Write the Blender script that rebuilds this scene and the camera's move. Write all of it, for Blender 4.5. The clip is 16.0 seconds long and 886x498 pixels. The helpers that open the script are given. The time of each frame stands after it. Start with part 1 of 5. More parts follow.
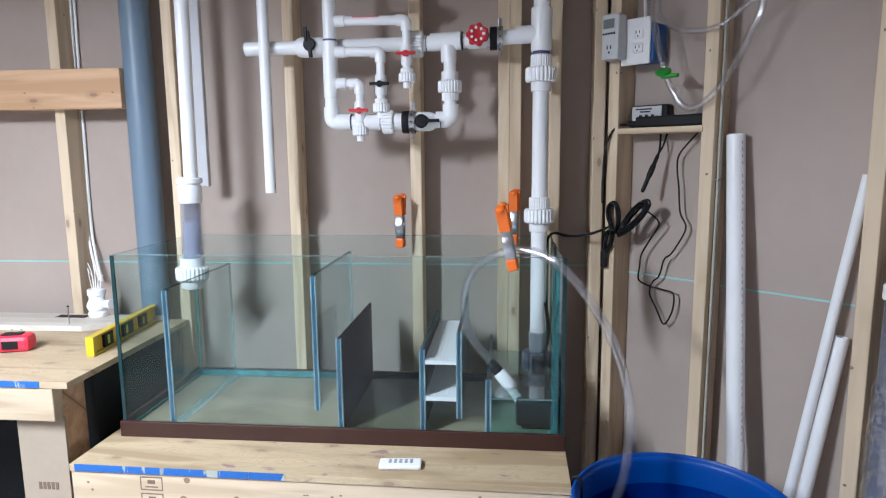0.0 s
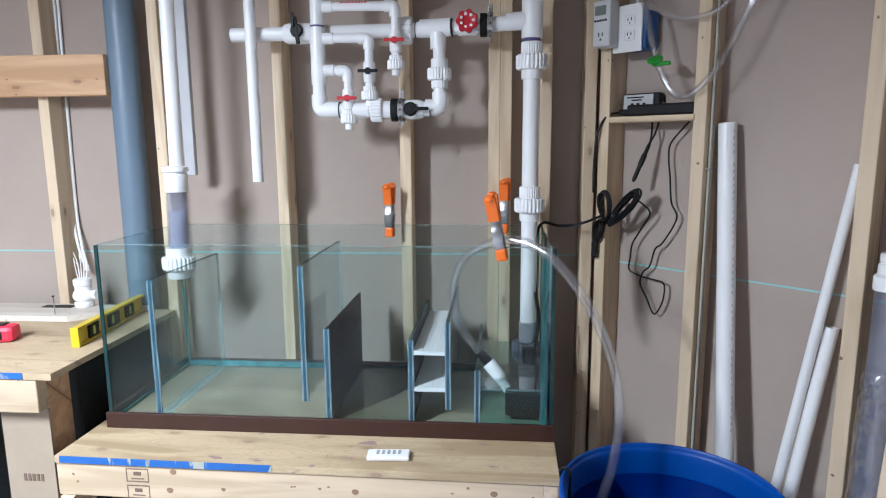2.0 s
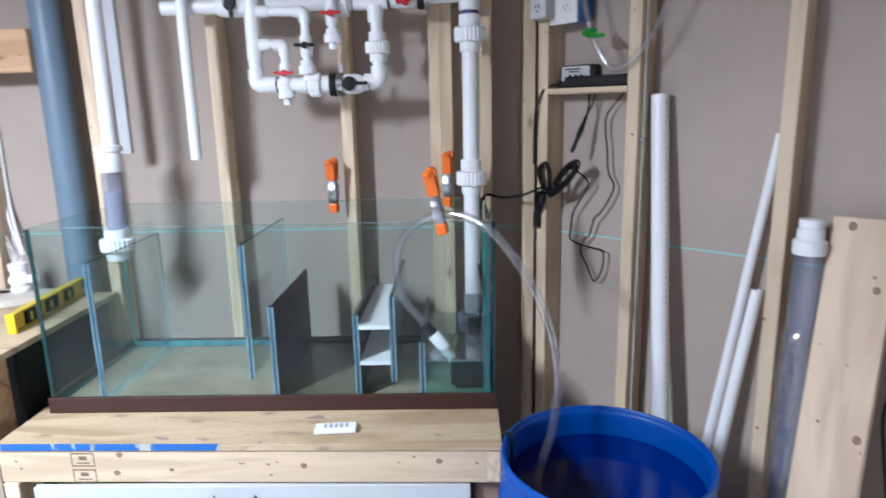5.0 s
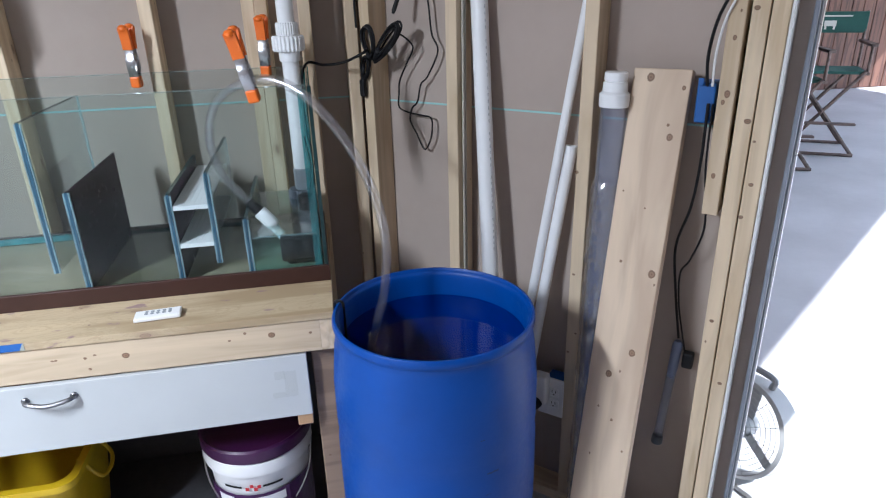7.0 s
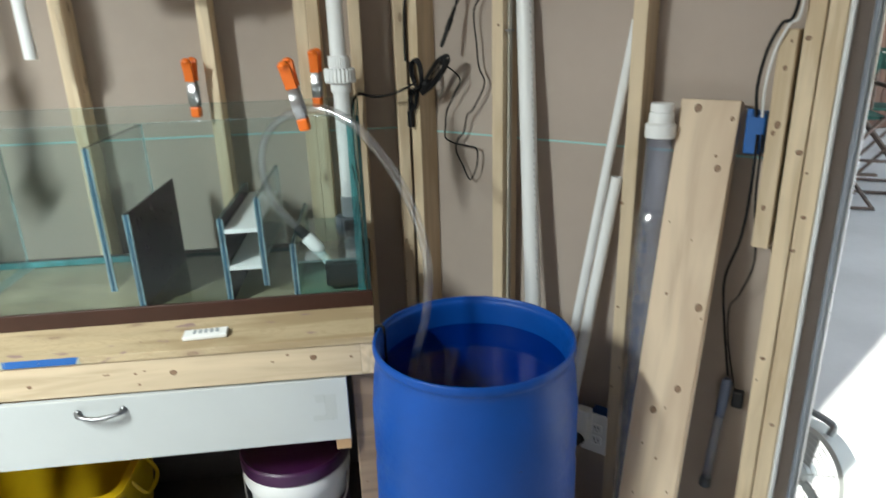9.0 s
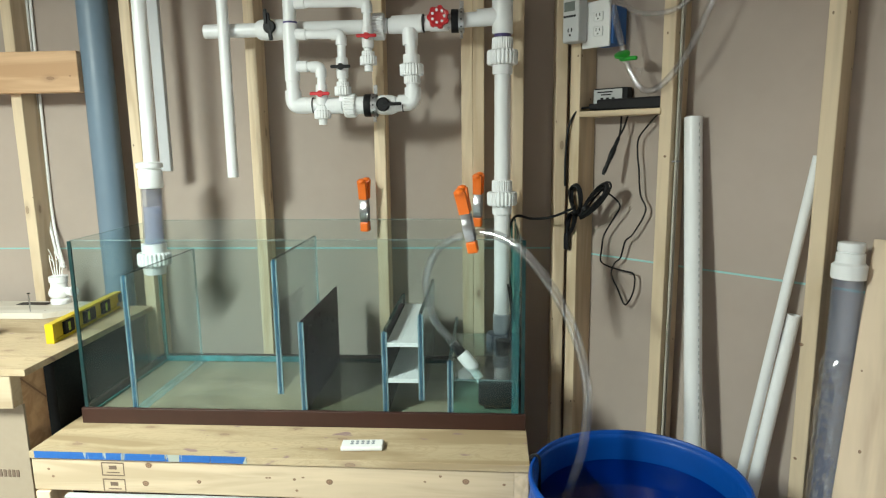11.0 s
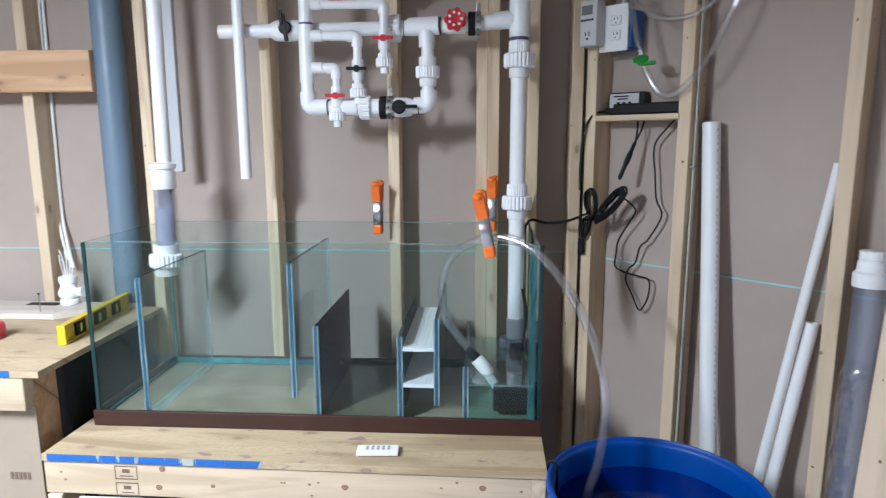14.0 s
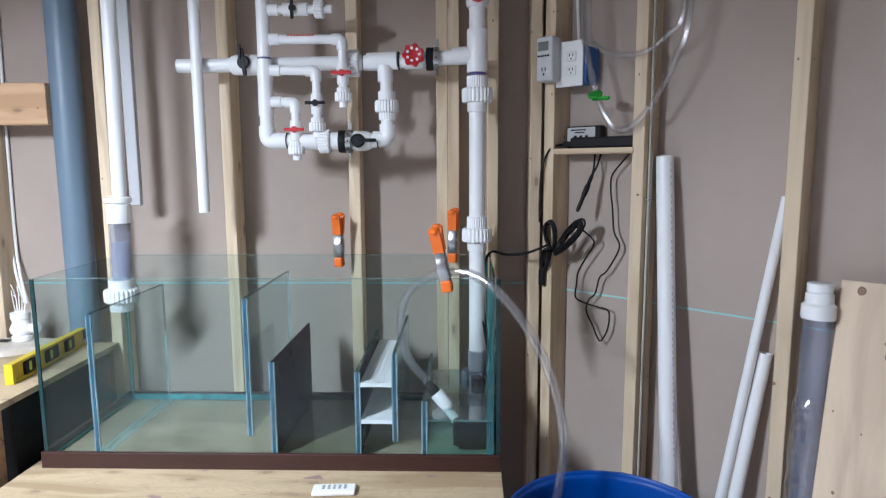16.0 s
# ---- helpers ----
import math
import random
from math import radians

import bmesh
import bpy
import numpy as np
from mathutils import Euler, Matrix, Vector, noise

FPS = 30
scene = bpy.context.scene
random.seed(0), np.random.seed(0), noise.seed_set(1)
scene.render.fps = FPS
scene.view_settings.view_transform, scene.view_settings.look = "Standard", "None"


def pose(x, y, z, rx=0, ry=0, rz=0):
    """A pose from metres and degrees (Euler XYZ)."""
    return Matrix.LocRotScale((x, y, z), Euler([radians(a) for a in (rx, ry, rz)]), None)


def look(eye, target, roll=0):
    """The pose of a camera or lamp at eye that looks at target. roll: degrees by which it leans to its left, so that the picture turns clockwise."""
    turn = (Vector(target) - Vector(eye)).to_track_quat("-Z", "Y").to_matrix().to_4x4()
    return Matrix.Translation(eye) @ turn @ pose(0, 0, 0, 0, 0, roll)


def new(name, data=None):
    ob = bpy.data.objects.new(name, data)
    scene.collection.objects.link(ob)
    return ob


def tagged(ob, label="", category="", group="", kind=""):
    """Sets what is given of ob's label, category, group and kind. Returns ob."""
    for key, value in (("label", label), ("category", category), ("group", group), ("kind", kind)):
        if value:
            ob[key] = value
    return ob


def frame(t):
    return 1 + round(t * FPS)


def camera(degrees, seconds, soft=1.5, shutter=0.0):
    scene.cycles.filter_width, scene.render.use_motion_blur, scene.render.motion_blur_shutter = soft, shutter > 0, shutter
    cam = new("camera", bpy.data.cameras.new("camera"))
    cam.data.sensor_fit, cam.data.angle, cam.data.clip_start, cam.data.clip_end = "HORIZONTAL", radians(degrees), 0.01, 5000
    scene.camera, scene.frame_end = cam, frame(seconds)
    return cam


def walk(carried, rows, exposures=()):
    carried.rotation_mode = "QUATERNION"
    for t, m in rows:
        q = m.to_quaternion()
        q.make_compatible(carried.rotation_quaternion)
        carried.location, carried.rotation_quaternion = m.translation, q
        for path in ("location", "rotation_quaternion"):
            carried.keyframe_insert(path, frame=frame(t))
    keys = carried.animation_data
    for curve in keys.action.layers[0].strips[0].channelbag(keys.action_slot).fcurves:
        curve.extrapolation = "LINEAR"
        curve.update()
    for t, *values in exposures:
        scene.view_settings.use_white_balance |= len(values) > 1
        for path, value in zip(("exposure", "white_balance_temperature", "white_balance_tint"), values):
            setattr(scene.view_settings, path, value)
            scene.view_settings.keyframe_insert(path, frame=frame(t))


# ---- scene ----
cam = camera(69.7, 16.0, soft=1.15, shutter=0.7)
PATH = [
    (0, (0.453, -1.603, 1.678), (0.264, 0.366, 1.384), -0.5),
    (0.5, (0.457, -1.585, 1.678), (0.274, 0.381, 1.36), -0.6),
    (1, (0.466, -1.587, 1.672), (0.282, 0.38, 1.359), -0.9),
    (1.5, (0.459, -1.586, 1.673), (0.287, 0.381, 1.361), -0.6),
    (2, (0.467, -1.584, 1.679), (0.295, 0.381, 1.349), -0.4),
    (2.5, (0.468, -1.585, 1.671), (0.288, 0.38, 1.341), -0.6),
    (3, (0.464, -1.584, 1.672), (0.274, 0.382, 1.358), -0.8),
    (3.2, (0.464, -1.58, 1.675), (0.273, 0.385, 1.356), -0.8),
    (5.3, (0.532, -1.599, 1.698), (0.569, 0.34, 1.207), -1.4),
    (5.5, (0.543, -1.591, 1.674), (0.678, 0.321, 1.103), -1.7),
    (6, (0.578, -1.568, 1.659), (0.923, 0.268, 0.946), -0.6),
    (6.5, (0.607, -1.593, 1.636), (0.973, 0.22, 0.875), -1.1),
    (7, (0.62, -1.598, 1.627), (0.971, 0.218, 0.867), -1.4),
    (7.5, (0.623, -1.596, 1.628), (0.944, 0.229, 0.877), -1.4),
    (8, (0.618, -1.596, 1.633), (0.941, 0.232, 0.889), -1.4),
    (8.5, (0.622, -1.599, 1.634), (0.923, 0.237, 0.899), -1.3),
    (9, (0.631, -1.614, 1.611), (0.844, 0.264, 0.958), -1.7),
    (9.5, (0.621, -1.608, 1.629), (0.711, 0.317, 1.095), -1.9),
    (10, (0.569, -1.599, 1.618), (0.502, 0.361, 1.226), -1.3),
    (10.2, (0.56, -1.601, 1.628), (0.426, 0.366, 1.291), -1.0),
    (12.3, (0.439, -1.61, 1.693), (0.34, 0.353, 1.326), 0.3),
    (12.5, (0.452, -1.606, 1.689), (0.363, 0.357, 1.316), 0.3),
    (13, (0.489, -1.603, 1.677), (0.369, 0.362, 1.327), -0.1),
    (13.5, (0.478, -1.599, 1.687), (0.319, 0.363, 1.332), -0.2),
    (14, (0.46, -1.598, 1.682), (0.333, 0.369, 1.342), -0.2),
    (14.5, (0.441, -1.6, 1.691), (0.421, 0.369, 1.339), 0.1),
    (15, (0.504, -1.6, 1.685), (0.481, 0.371, 1.35), -0.3),
    (15.5, (0.504, -1.591, 1.693), (0.464, 0.386, 1.39), -0.2),
    (16, (0.515, -1.59, 1.707), (0.456, 0.392, 1.442), -0.3),
]
EXPOSURES = [
    (0.0, 1.30, 5700, 11),
    (3.2, 1.32, 5700, 10),
    (5.3, 1.43, 5550, 12),
    (6.0, 1.46, 5600, 11),
    (6.6, 1.31, 5650, 11),
    (7.5, 1.14, 5800, 11),
    (8.0, 1.18, 6000, 7),
    (9.0, 1.22, 6450, -1),
    (10.0, 1.30, 6800, -9),
    (12.3, 1.32, 6050, 2),
    (13.2, 1.30, 5700, 7),
    (16.0, 1.30, 5650, 10),
]
walk(cam, [(t, look(eye, target, roll)) for t, eye, target, roll in PATH], EXPOSURES)

scene.cycles.transparent_max_bounces = 32

# ---- light ----
world = bpy.data.worlds.new("sky")
scene.world = world
world.use_nodes = True
TO_SUN = Vector((0.62, -0.64, 0.891)).normalized()
sky = world.node_tree.nodes.new("ShaderNodeTexSky")
sky.sky_type, sky.sun_disc = "NISHITA", False
sky.sun_elevation = math.asin(TO_SUN.z)
sky.sun_rotation = math.atan2(TO_SUN.x, TO_SUN.y)
bg = world.node_tree.nodes["Background"]
world.node_tree.links.new(sky.outputs[0], bg.inputs[0])
bg.inputs[1].default_value = 0.15
sun_data = bpy.data.lights.new("sun", "SUN")
sun_data.energy, sun_data.angle, sun_data.color = 5.0, radians(0.5), (1, 0.95, 0.88)
new("sun", sun_data).matrix_world = look(TO_SUN * 20, (0, 0, 0))
SHOP_LIGHTS = [(-1.08, -1.50, 2.40, 52, 60.0)]
for lx, ly, lz, turn, watts in SHOP_LIGHTS:
    tube_light = bpy.data.lights.new("shop_light_lamp", "AREA")
    tube_light.shape, tube_light.size, tube_light.size_y = "RECTANGLE", 1.15, 0.09
    tube_light.energy, tube_light.color = watts, (0.90, 0.92, 0.92)
    new("shop_light_lamp", tube_light).matrix_world = pose(lx, ly, lz - 0.055, 0, 0, turn)

# ---- materials ----


class Mat:
    """A small wrapper for building node materials."""

    def __init__(self, name, color=(0.5, 0.5, 0.5), rough=0.5, metal=0.0, spec=0.5):
        self.m = bpy.data.materials.new(name)
        self.m.use_nodes = True
        self.nt = self.m.node_tree
        self.bsdf = self.nt.nodes["Principled BSDF"]
        self.bsdf.inputs["Base Color"].default_value = (*color, 1)
        self.bsdf.inputs["Roughness"].default_value = rough
        self.bsdf.inputs["Metallic"].default_value = metal
        self.bsdf.inputs["Specular IOR Level"].default_value = spec
        self.out = self.nt.nodes["Material Output"]

    def n(self, kind, **props):
        node = self.nt.nodes.new("ShaderNode" + kind)
        for key, value in props.items():
            node.inputs[key].default_value = value
        return node

    def l(self, a, b):
        self.nt.links.new(a, b)

    def coords(self, scale=(1, 1, 1), vary=0.0):
        tc = self.n("TexCoord")
        mp = self.n("Mapping")
        mp.inputs["Scale"].default_value = scale
        self.l(tc.outputs["Object"], mp.inputs["Vector"])
        if vary:
            info = self.n("ObjectInfo")
            mul = self.n("VectorMath")
            mul.operation = "SCALE"
            mul.inputs[0].default_value = (vary, vary * 0.7, vary * 1.3)
            self.l(info.outputs["Random"], mul.inputs["Scale"])
            self.l(mul.outputs[0], mp.inputs["Location"])
        return mp.outputs[0]

    def ramp(self, fac, stops):
        r = self.n("ValToRGB")
        while len(r.color_ramp.elements) < len(stops):
            r.color_ramp.elements.new(0.5)
        for e, (p, c) in zip(r.color_ramp.elements, stops):
            e.position, e.color = p, (*c, 1) if len(c) == 3 else c
        self.l(fac, r.inputs[0])
        return r.outputs[0]

    def noise(self, vec, scale, detail=4.0, rough=0.55, dist=0.0):
        nz = self.n("TexNoise", Scale=scale, Detail=detail, Roughness=rough, Distortion=dist)
        self.l(vec, nz.inputs["Vector"])
        return nz.outputs["Fac"]

    def mix(self, fac, a, b, mode="MIX"):
        mx = self.nt.nodes.new("ShaderNodeMix")
        mx.data_type, mx.blend_type = "RGBA", mode
        for sock, val in ((mx.inputs[0], fac), (mx.inputs[6], a), (mx.inputs[7], b)):
            if isinstance(val, (int, float)):
                sock.default_value = val
            elif isinstance(val, tuple):
                sock.default_value = (*val, 1)
            else:
                self.l(val, sock)
        return mx.outputs[2]

    def math(self, op, a, b=0.0):
        mt = self.n("Math")
        mt.operation = op
        for sock, val in ((mt.inputs[0], a), (mt.inputs[1], b)):
            if isinstance(val, (int, float)):
                sock.default_value = val
            else:
                self.l(val, sock)
        return mt.outputs[0]

    def base(self, sock):
        self.l(sock, self.bsdf.inputs["Base Color"])

    def bump(self, height, strength=0.2, dist=0.002):
        b = self.n("Bump", Strength=strength, Distance=dist)
        self.l(height, b.inputs["Height"])
        self.l(b.outputs[0], self.bsdf.inputs["Normal"])


def wood(name, light, dark, knot=(0.16, 0.085, 0.05), rough=0.6, knots=1.0, grain=1.0, stains=0.0):
    """Sawn softwood; the grain runs along the local x axis."""
    w = Mat(name, light, rough)
    v = w.coords((1.2, 14 * grain, 14 * grain), vary=9.0)
    broad = w.noise(v, 1.6, 3, 0.5, 0.8)
    fine = w.noise(w.coords((6, 160, 160), vary=5.0), 1.0, 3, 0.6)
    col = w.ramp(broad, [(0.38, dark), (0.5, light), (0.62, tuple(min(1, c * 1.12) for c in light))])
    col = w.mix(w.math("MULTIPLY", fine, 0.22), col, dark)
    vor = w.n("TexVoronoi", Scale=1.0, Randomness=1.0)
    vor.voronoi_dimensions = "2D"
    axes, flat = w.n("SeparateXYZ"), w.n("CombineXYZ")
    w.l(w.coords((5.5, 13.0, 13.0), vary=7.0), axes.inputs[0])
    w.l(axes.outputs[0], flat.inputs[0])
    w.l(w.math("ADD", axes.outputs[1], axes.outputs[2]), flat.inputs[1])
    w.l(flat.outputs[0], vor.inputs["Vector"])
    spot = w.ramp(vor.outputs["Distance"], [(0.020, (0.75, 0.75, 0.75)), (0.052, (0.62, 0.62, 0.62)), (0.066, (1, 1, 1)), (0.078, (0.30, 0.30, 0.30)), (0.22, (0, 0, 0))])
    sep = w.n("SeparateColor")
    w.l(vor.outputs["Color"], sep.inputs[0])
    chosen = w.math("GREATER_THAN", sep.outputs[0], 1.0 - 0.30 * knots)
    fac = w.math("MULTIPLY", w.math("MULTIPLY", spot, chosen), 0.85)
    col = w.mix(fac, col, knot)
    dots = w.n("TexVoronoi", Scale=1.0, Randomness=1.0)
    dots.voronoi_dimensions = "2D"
    grid = w.n("VectorMath")
    grid.operation = "MULTIPLY"
    grid.inputs[1].default_value = (2.4, 1.6, 1)
    w.l(flat.outputs[0], grid.inputs[0])
    w.l(grid.outputs[0], dots.inputs["Vector"])
    sep2 = w.n("SeparateColor")
    w.l(dots.outputs["Color"], sep2.inputs[0])
    dot = w.math("MULTIPLY", w.math("LESS_THAN", dots.outputs["Distance"], 0.05), w.math("GREATER_THAN", sep2.outputs[1], 0.90))
    col = w.mix(w.math("MULTIPLY", dot, 0.8), col, knot)
    if stains:
        swirl = w.noise(w.coords((3, 9, 9), vary=3.0), 1.5, 6, 0.6, 2.2)
        bands = w.ramp(swirl, [(0.44, (0, 0, 0)), (0.47, (1, 1, 1)), (0.50, (0, 0, 0)), (0.56, (0, 0, 0)), (0.58, (0.8, 0.8, 0.8)), (0.61, (0, 0, 0))])
        col = w.mix(w.math("MULTIPLY", bands, stains * 0.6), col, dark)
        blots = w.noise(w.coords((11, 26, 26), vary=2.0), 1.0, 3, 0.5, 0.4)
        col = w.mix(w.math("MULTIPLY", w.ramp(blots, [(0.655, (0, 0, 0)), (0.69, (1, 1, 1))]), stains), col, (0.30, 0.19, 0.21))
    info = w.n("ObjectInfo")
    tone = w.ramp(info.outputs["Random"], [(0.0, (0.82, 0.80, 0.78)), (1.0, (1.08, 1.06, 1.04))])
    w.base(w.mix(1.0, col, tone, "MULTIPLY"))
    w.bump(fine, 0.25, 0.001)
    return w.m


def surface(name, color, rough=0.5, metal=0.0, vary=0.12, scale=8.0, bump=0.05, spec=0.5, marks=0.0, mark_color=(0.1, 0.1, 0.1)):
    """A plain surface with grain at two scales and optional scuffs."""
    p = Mat(name, color, rough, metal, spec)
    v = p.coords()
    big, small = p.noise(v, scale, 5), p.noise(v, scale * 14, 3)
    dark = tuple(c * (1 - vary) for c in color)
    lite = tuple(min(1, c * (1 + vary * 0.6)) for c in color)
    col = p.ramp(big, [(0.3, dark), (0.7, lite)])
    col = p.mix(p.math("MULTIPLY", small, vary), col, dark)
    if marks:
        sc = p.noise(p.coords((2, 2, 16)), 5.0, 6, 0.7, 0.6)
        col = p.mix(p.math("MULTIPLY", p.ramp(sc, [(0.62, (0, 0, 0)), (0.72, (1, 1, 1))]), marks), col, mark_color)
    p.base(col)
    p.l(p.ramp(small, [(0.2, (rough * 0.8,) * 3), (0.8, (min(1, rough * 1.2),) * 3)]), p.bsdf.inputs["Roughness"])
    p.bump(small, bump * 4, 0.001)
    return p.m


def clear(name, tint, gloss_rough=0.02, ior=1.45, film=0.0, film_color=(0.5, 0.6, 0.6)):
    """See-through sheet material: tinted passage, with a gloss by Fresnel and a thin diffuse film for dirt or painted
    haze.
    """
    g = Mat(name)
    tr = g.n("BsdfTransparent", Color=(*tint, 1))
    gl = g.n("BsdfGlossy", Roughness=gloss_rough)
    lw = g.n("LayerWeight", Blend=0.5)
    base = ((ior - 1) / (ior + 1)) ** 2
    rise = g.math("MULTIPLY", g.math("POWER", lw.outputs["Facing"], 5.0), 1.0 - base)
    mx = g.nt.nodes.new("ShaderNodeMixShader")
    g.l(g.math("ADD", rise, base), mx.inputs[0])
    last = tr.outputs[0]
    if film:
        df = g.n("BsdfDiffuse", Color=(*film_color, 1))
        m2 = g.nt.nodes.new("ShaderNodeMixShader")
        film_noise = g.noise(g.coords((3, 3, 1.2)), 3.0, 5, 0.6, 0.6)
        g.l(g.math("MULTIPLY", g.ramp(film_noise, [(0.35, (0.35, 0.35, 0.35)), (0.75, (1, 1, 1))]), film), m2.inputs[0])
        g.l(tr.outputs[0], m2.inputs[1])
        g.l(df.outputs[0], m2.inputs[2])
        last = m2.outputs[0]
    g.l(last, mx.inputs[1])
    g.l(gl.outputs[0], mx.inputs[2])
    g.l(mx.outputs[0], g.out.inputs[0])
    return g.m


PINE = wood("pine", (0.71, 0.59, 0.43), (0.60, 0.47, 0.32))
PINE_PALE = wood("pine_pale", (0.63, 0.515, 0.365), (0.52, 0.40, 0.265), knots=1.3)
PINE_CLEAN = wood("pine_clean", (0.69, 0.57, 0.41), (0.59, 0.465, 0.31), knots=0.0)
PINE_ORANGE = wood("pine_orange", (0.56, 0.37, 0.225), (0.45, 0.28, 0.155), knots=1.2)
PLYWOOD = wood("plywood", (0.56, 0.45, 0.295), (0.41, 0.31, 0.185), knot=(0.22, 0.12, 0.10), knots=1.5, grain=0.6, stains=0.85)
# PLYWOOD in a darker tone, for the bench top.
BENCH_PLY = wood("bench_plywood", (0.45, 0.36, 0.24), (0.33, 0.25, 0.155), knot=(0.20, 0.12, 0.10), knots=1.5, grain=0.6, stains=0.9)
# Pine darkened so the front faces look less lit; dimness is in the colour.
BEAM = wood("dimmed_beam", (0.54, 0.44, 0.315), (0.45, 0.355, 0.24), knots=0.25)
PLANK = wood("planed_plank", (0.66, 0.535, 0.40), (0.575, 0.445, 0.33), knots=0.0, grain=0.55)
PALE_BOARD = wood("pale_board", (0.64, 0.61, 0.56), (0.56, 0.52, 0.46), knots=0.0)
OLD_WOOD = wood("weathered_redwood", (0.16, 0.075, 0.05), (0.08, 0.035, 0.025), knots=0.6)
# Pine with the shade under the stand top put into its colour.
SHADED_PINE = wood("shaded_pine", (0.27, 0.19, 0.135), (0.20, 0.135, 0.095), knots=0.2)
CHAIR_WOOD = wood("chair_wood", (0.14, 0.10, 0.085), (0.07, 0.05, 0.045), knots=0.2)
BOARD = surface("wall_board", (0.43, 0.36, 0.315), 0.85, vary=0.10, scale=1.6, bump=0.10, marks=0.0)
TEAL = surface("seam_teal", (0.34, 0.60, 0.60), 0.6)
PVC = surface("white_pvc", (0.84, 0.85, 0.87), 0.32, vary=0.03, bump=0.005)
CABLE_BEIGE = surface("cable_sheath", (0.46, 0.43, 0.37), 0.5, vary=0.08)
PVC_DULL = surface("grey_conduit", (0.50, 0.51, 0.54), 0.45, vary=0.06)
GREY_PVC = surface("grey_pvc", (0.30, 0.33, 0.36), 0.4)
NUT_GREY = surface("nut_grey", (0.085, 0.10, 0.125), 0.4)
DRAIN = surface("drain_blue_grey", (0.15, 0.21, 0.28), 0.42, vary=0.10, scale=3)
PURPLE = surface("purple_primer", (0.09, 0.07, 0.22), 0.5)
RED = surface("red_plastic", (0.55, 0.02, 0.03), 0.35)
RED_TAPE = surface("red_tape_measure", (0.75, 0.03, 0.07), 0.4)
BLACK = surface("black_plastic", (0.010, 0.010, 0.012), 0.5, spec=0.25)
RUBBER = surface("black_cable", (0.009, 0.009, 0.011), 0.55, spec=0.25)
CHARCOAL = surface("charcoal_panel", (0.060, 0.060, 0.068), 0.6, vary=0.3, scale=4)
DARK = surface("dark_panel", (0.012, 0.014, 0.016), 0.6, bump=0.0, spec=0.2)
ORANGE = surface("orange_rubber", (0.85, 0.17, 0.012), 0.45, vary=0.10)
STEEL = surface("steel", (0.48, 0.48, 0.50), 0.30, 1.0, vary=0.15, scale=30)
PEWTER = surface("pewter", (0.20, 0.20, 0.21), 0.4, 1.0)
BROWN = surface("brown_trim", (0.042, 0.015, 0.011), 0.42, vary=0.25, scale=6)
ACRYLIC = surface("dark_acrylic", (0.020, 0.002, 0.019), 0.25, vary=0.3, scale=3, bump=0.0, spec=0.03)
EDGE = surface("glass_edge_blue", (0.045, 0.12, 0.19), 0.22, vary=0.45, scale=18)
BEAD = surface("silicone_pale", (0.30, 0.43, 0.50), 0.3, vary=0.45, scale=22)
EDGE_GREEN = surface("glass_edge_green", (0.035, 0.16, 0.15), 0.2, vary=0.3, scale=12)
EDGE_DARK = surface("glass_edge_dark", (0.012, 0.04, 0.042), 0.25, vary=0.3, scale=12)
EGGCRATE = surface("white_grid", (0.82, 0.84, 0.86), 0.5, vary=0.04)
TANK_FLOOR = surface("tank_floor_film", (0.31, 0.30, 0.215), 0.22, vary=0.40, scale=6, marks=0.4, mark_color=(0.2, 0.2, 0.13))
TEAL_BEAD = surface("silicone_teal", (0.09, 0.30, 0.33), 0.25, vary=0.6, scale=30)
GLASS = clear("tank_glass", (0.895, 0.938, 0.938), ior=1.34, film=0.005, film_color=(0.50, 0.68, 0.66))
SIDE_GLASS = clear("side_glass", (0.895, 0.938, 0.938), ior=1.14, film=0.003, film_color=(0.50, 0.68, 0.66))
# The teal film paints a cloudy reflection onto the baffles.
BAFFLE_GLASS = clear("baffle_glass", (0.935, 0.962, 0.962), ior=1.5, film=0.05, film_color=(0.46, 0.68, 0.68))
SMEAR = clear("silicone_smear", (0.85, 0.92, 0.93), 0.15, 1.4, film=0.30, film_color=(0.40, 0.60, 0.62))
GLASS_RIM = clear("glass_rim", (0.80, 0.90, 0.90), 0.05, 1.5, film=0.28, film_color=(0.48, 0.68, 0.68))
CLEAR_PVC = clear("clear_pvc", (0.90, 0.92, 0.96), 0.06, film=0.22, film_color=(0.50, 0.52, 0.62))
CLOUD = clear("cloudy_film", (0.93, 0.93, 0.96), 0.2, 1.3, film=0.34, film_color=(0.72, 0.76, 0.86))
HOSE = clear("clear_hose", (0.955, 0.955, 0.965), 0.11, 1.9, film=0.035, film_color=(0.80, 0.80, 0.86))
WRAP = clear("plastic_wrap", (0.95, 0.95, 0.96), 0.10, 2.2, film=0.07, film_color=(0.7, 0.7, 0.74))
WATER_GREEN = clear("sump_water", (0.70, 0.91, 0.92), 0.01, 1.33)
WATER_SKIN = clear("water_skin", (0.95, 0.97, 0.97), 0.02, 1.8, film=0.07, film_color=(0.40, 0.38, 0.38))
SEAM_TEAL = clear("seam_glass", (0.50, 0.82, 0.84), 0.03, 1.3, film=0.22, film_color=(0.16, 0.48, 0.52))
SHALLOW = clear("shallow_water", (0.74, 0.77, 0.74), 0.01, 1.33)
WATER_BLUE = clear("drum_water", (0.40, 0.58, 0.80), 0.015, 1.33)
DRUM_BLUE = surface("drum_blue", (0.002, 0.058, 0.31), 0.44, vary=0.16, scale=5, bump=0.03, spec=0.32, marks=0.25, mark_color=(0.004, 0.045, 0.22))
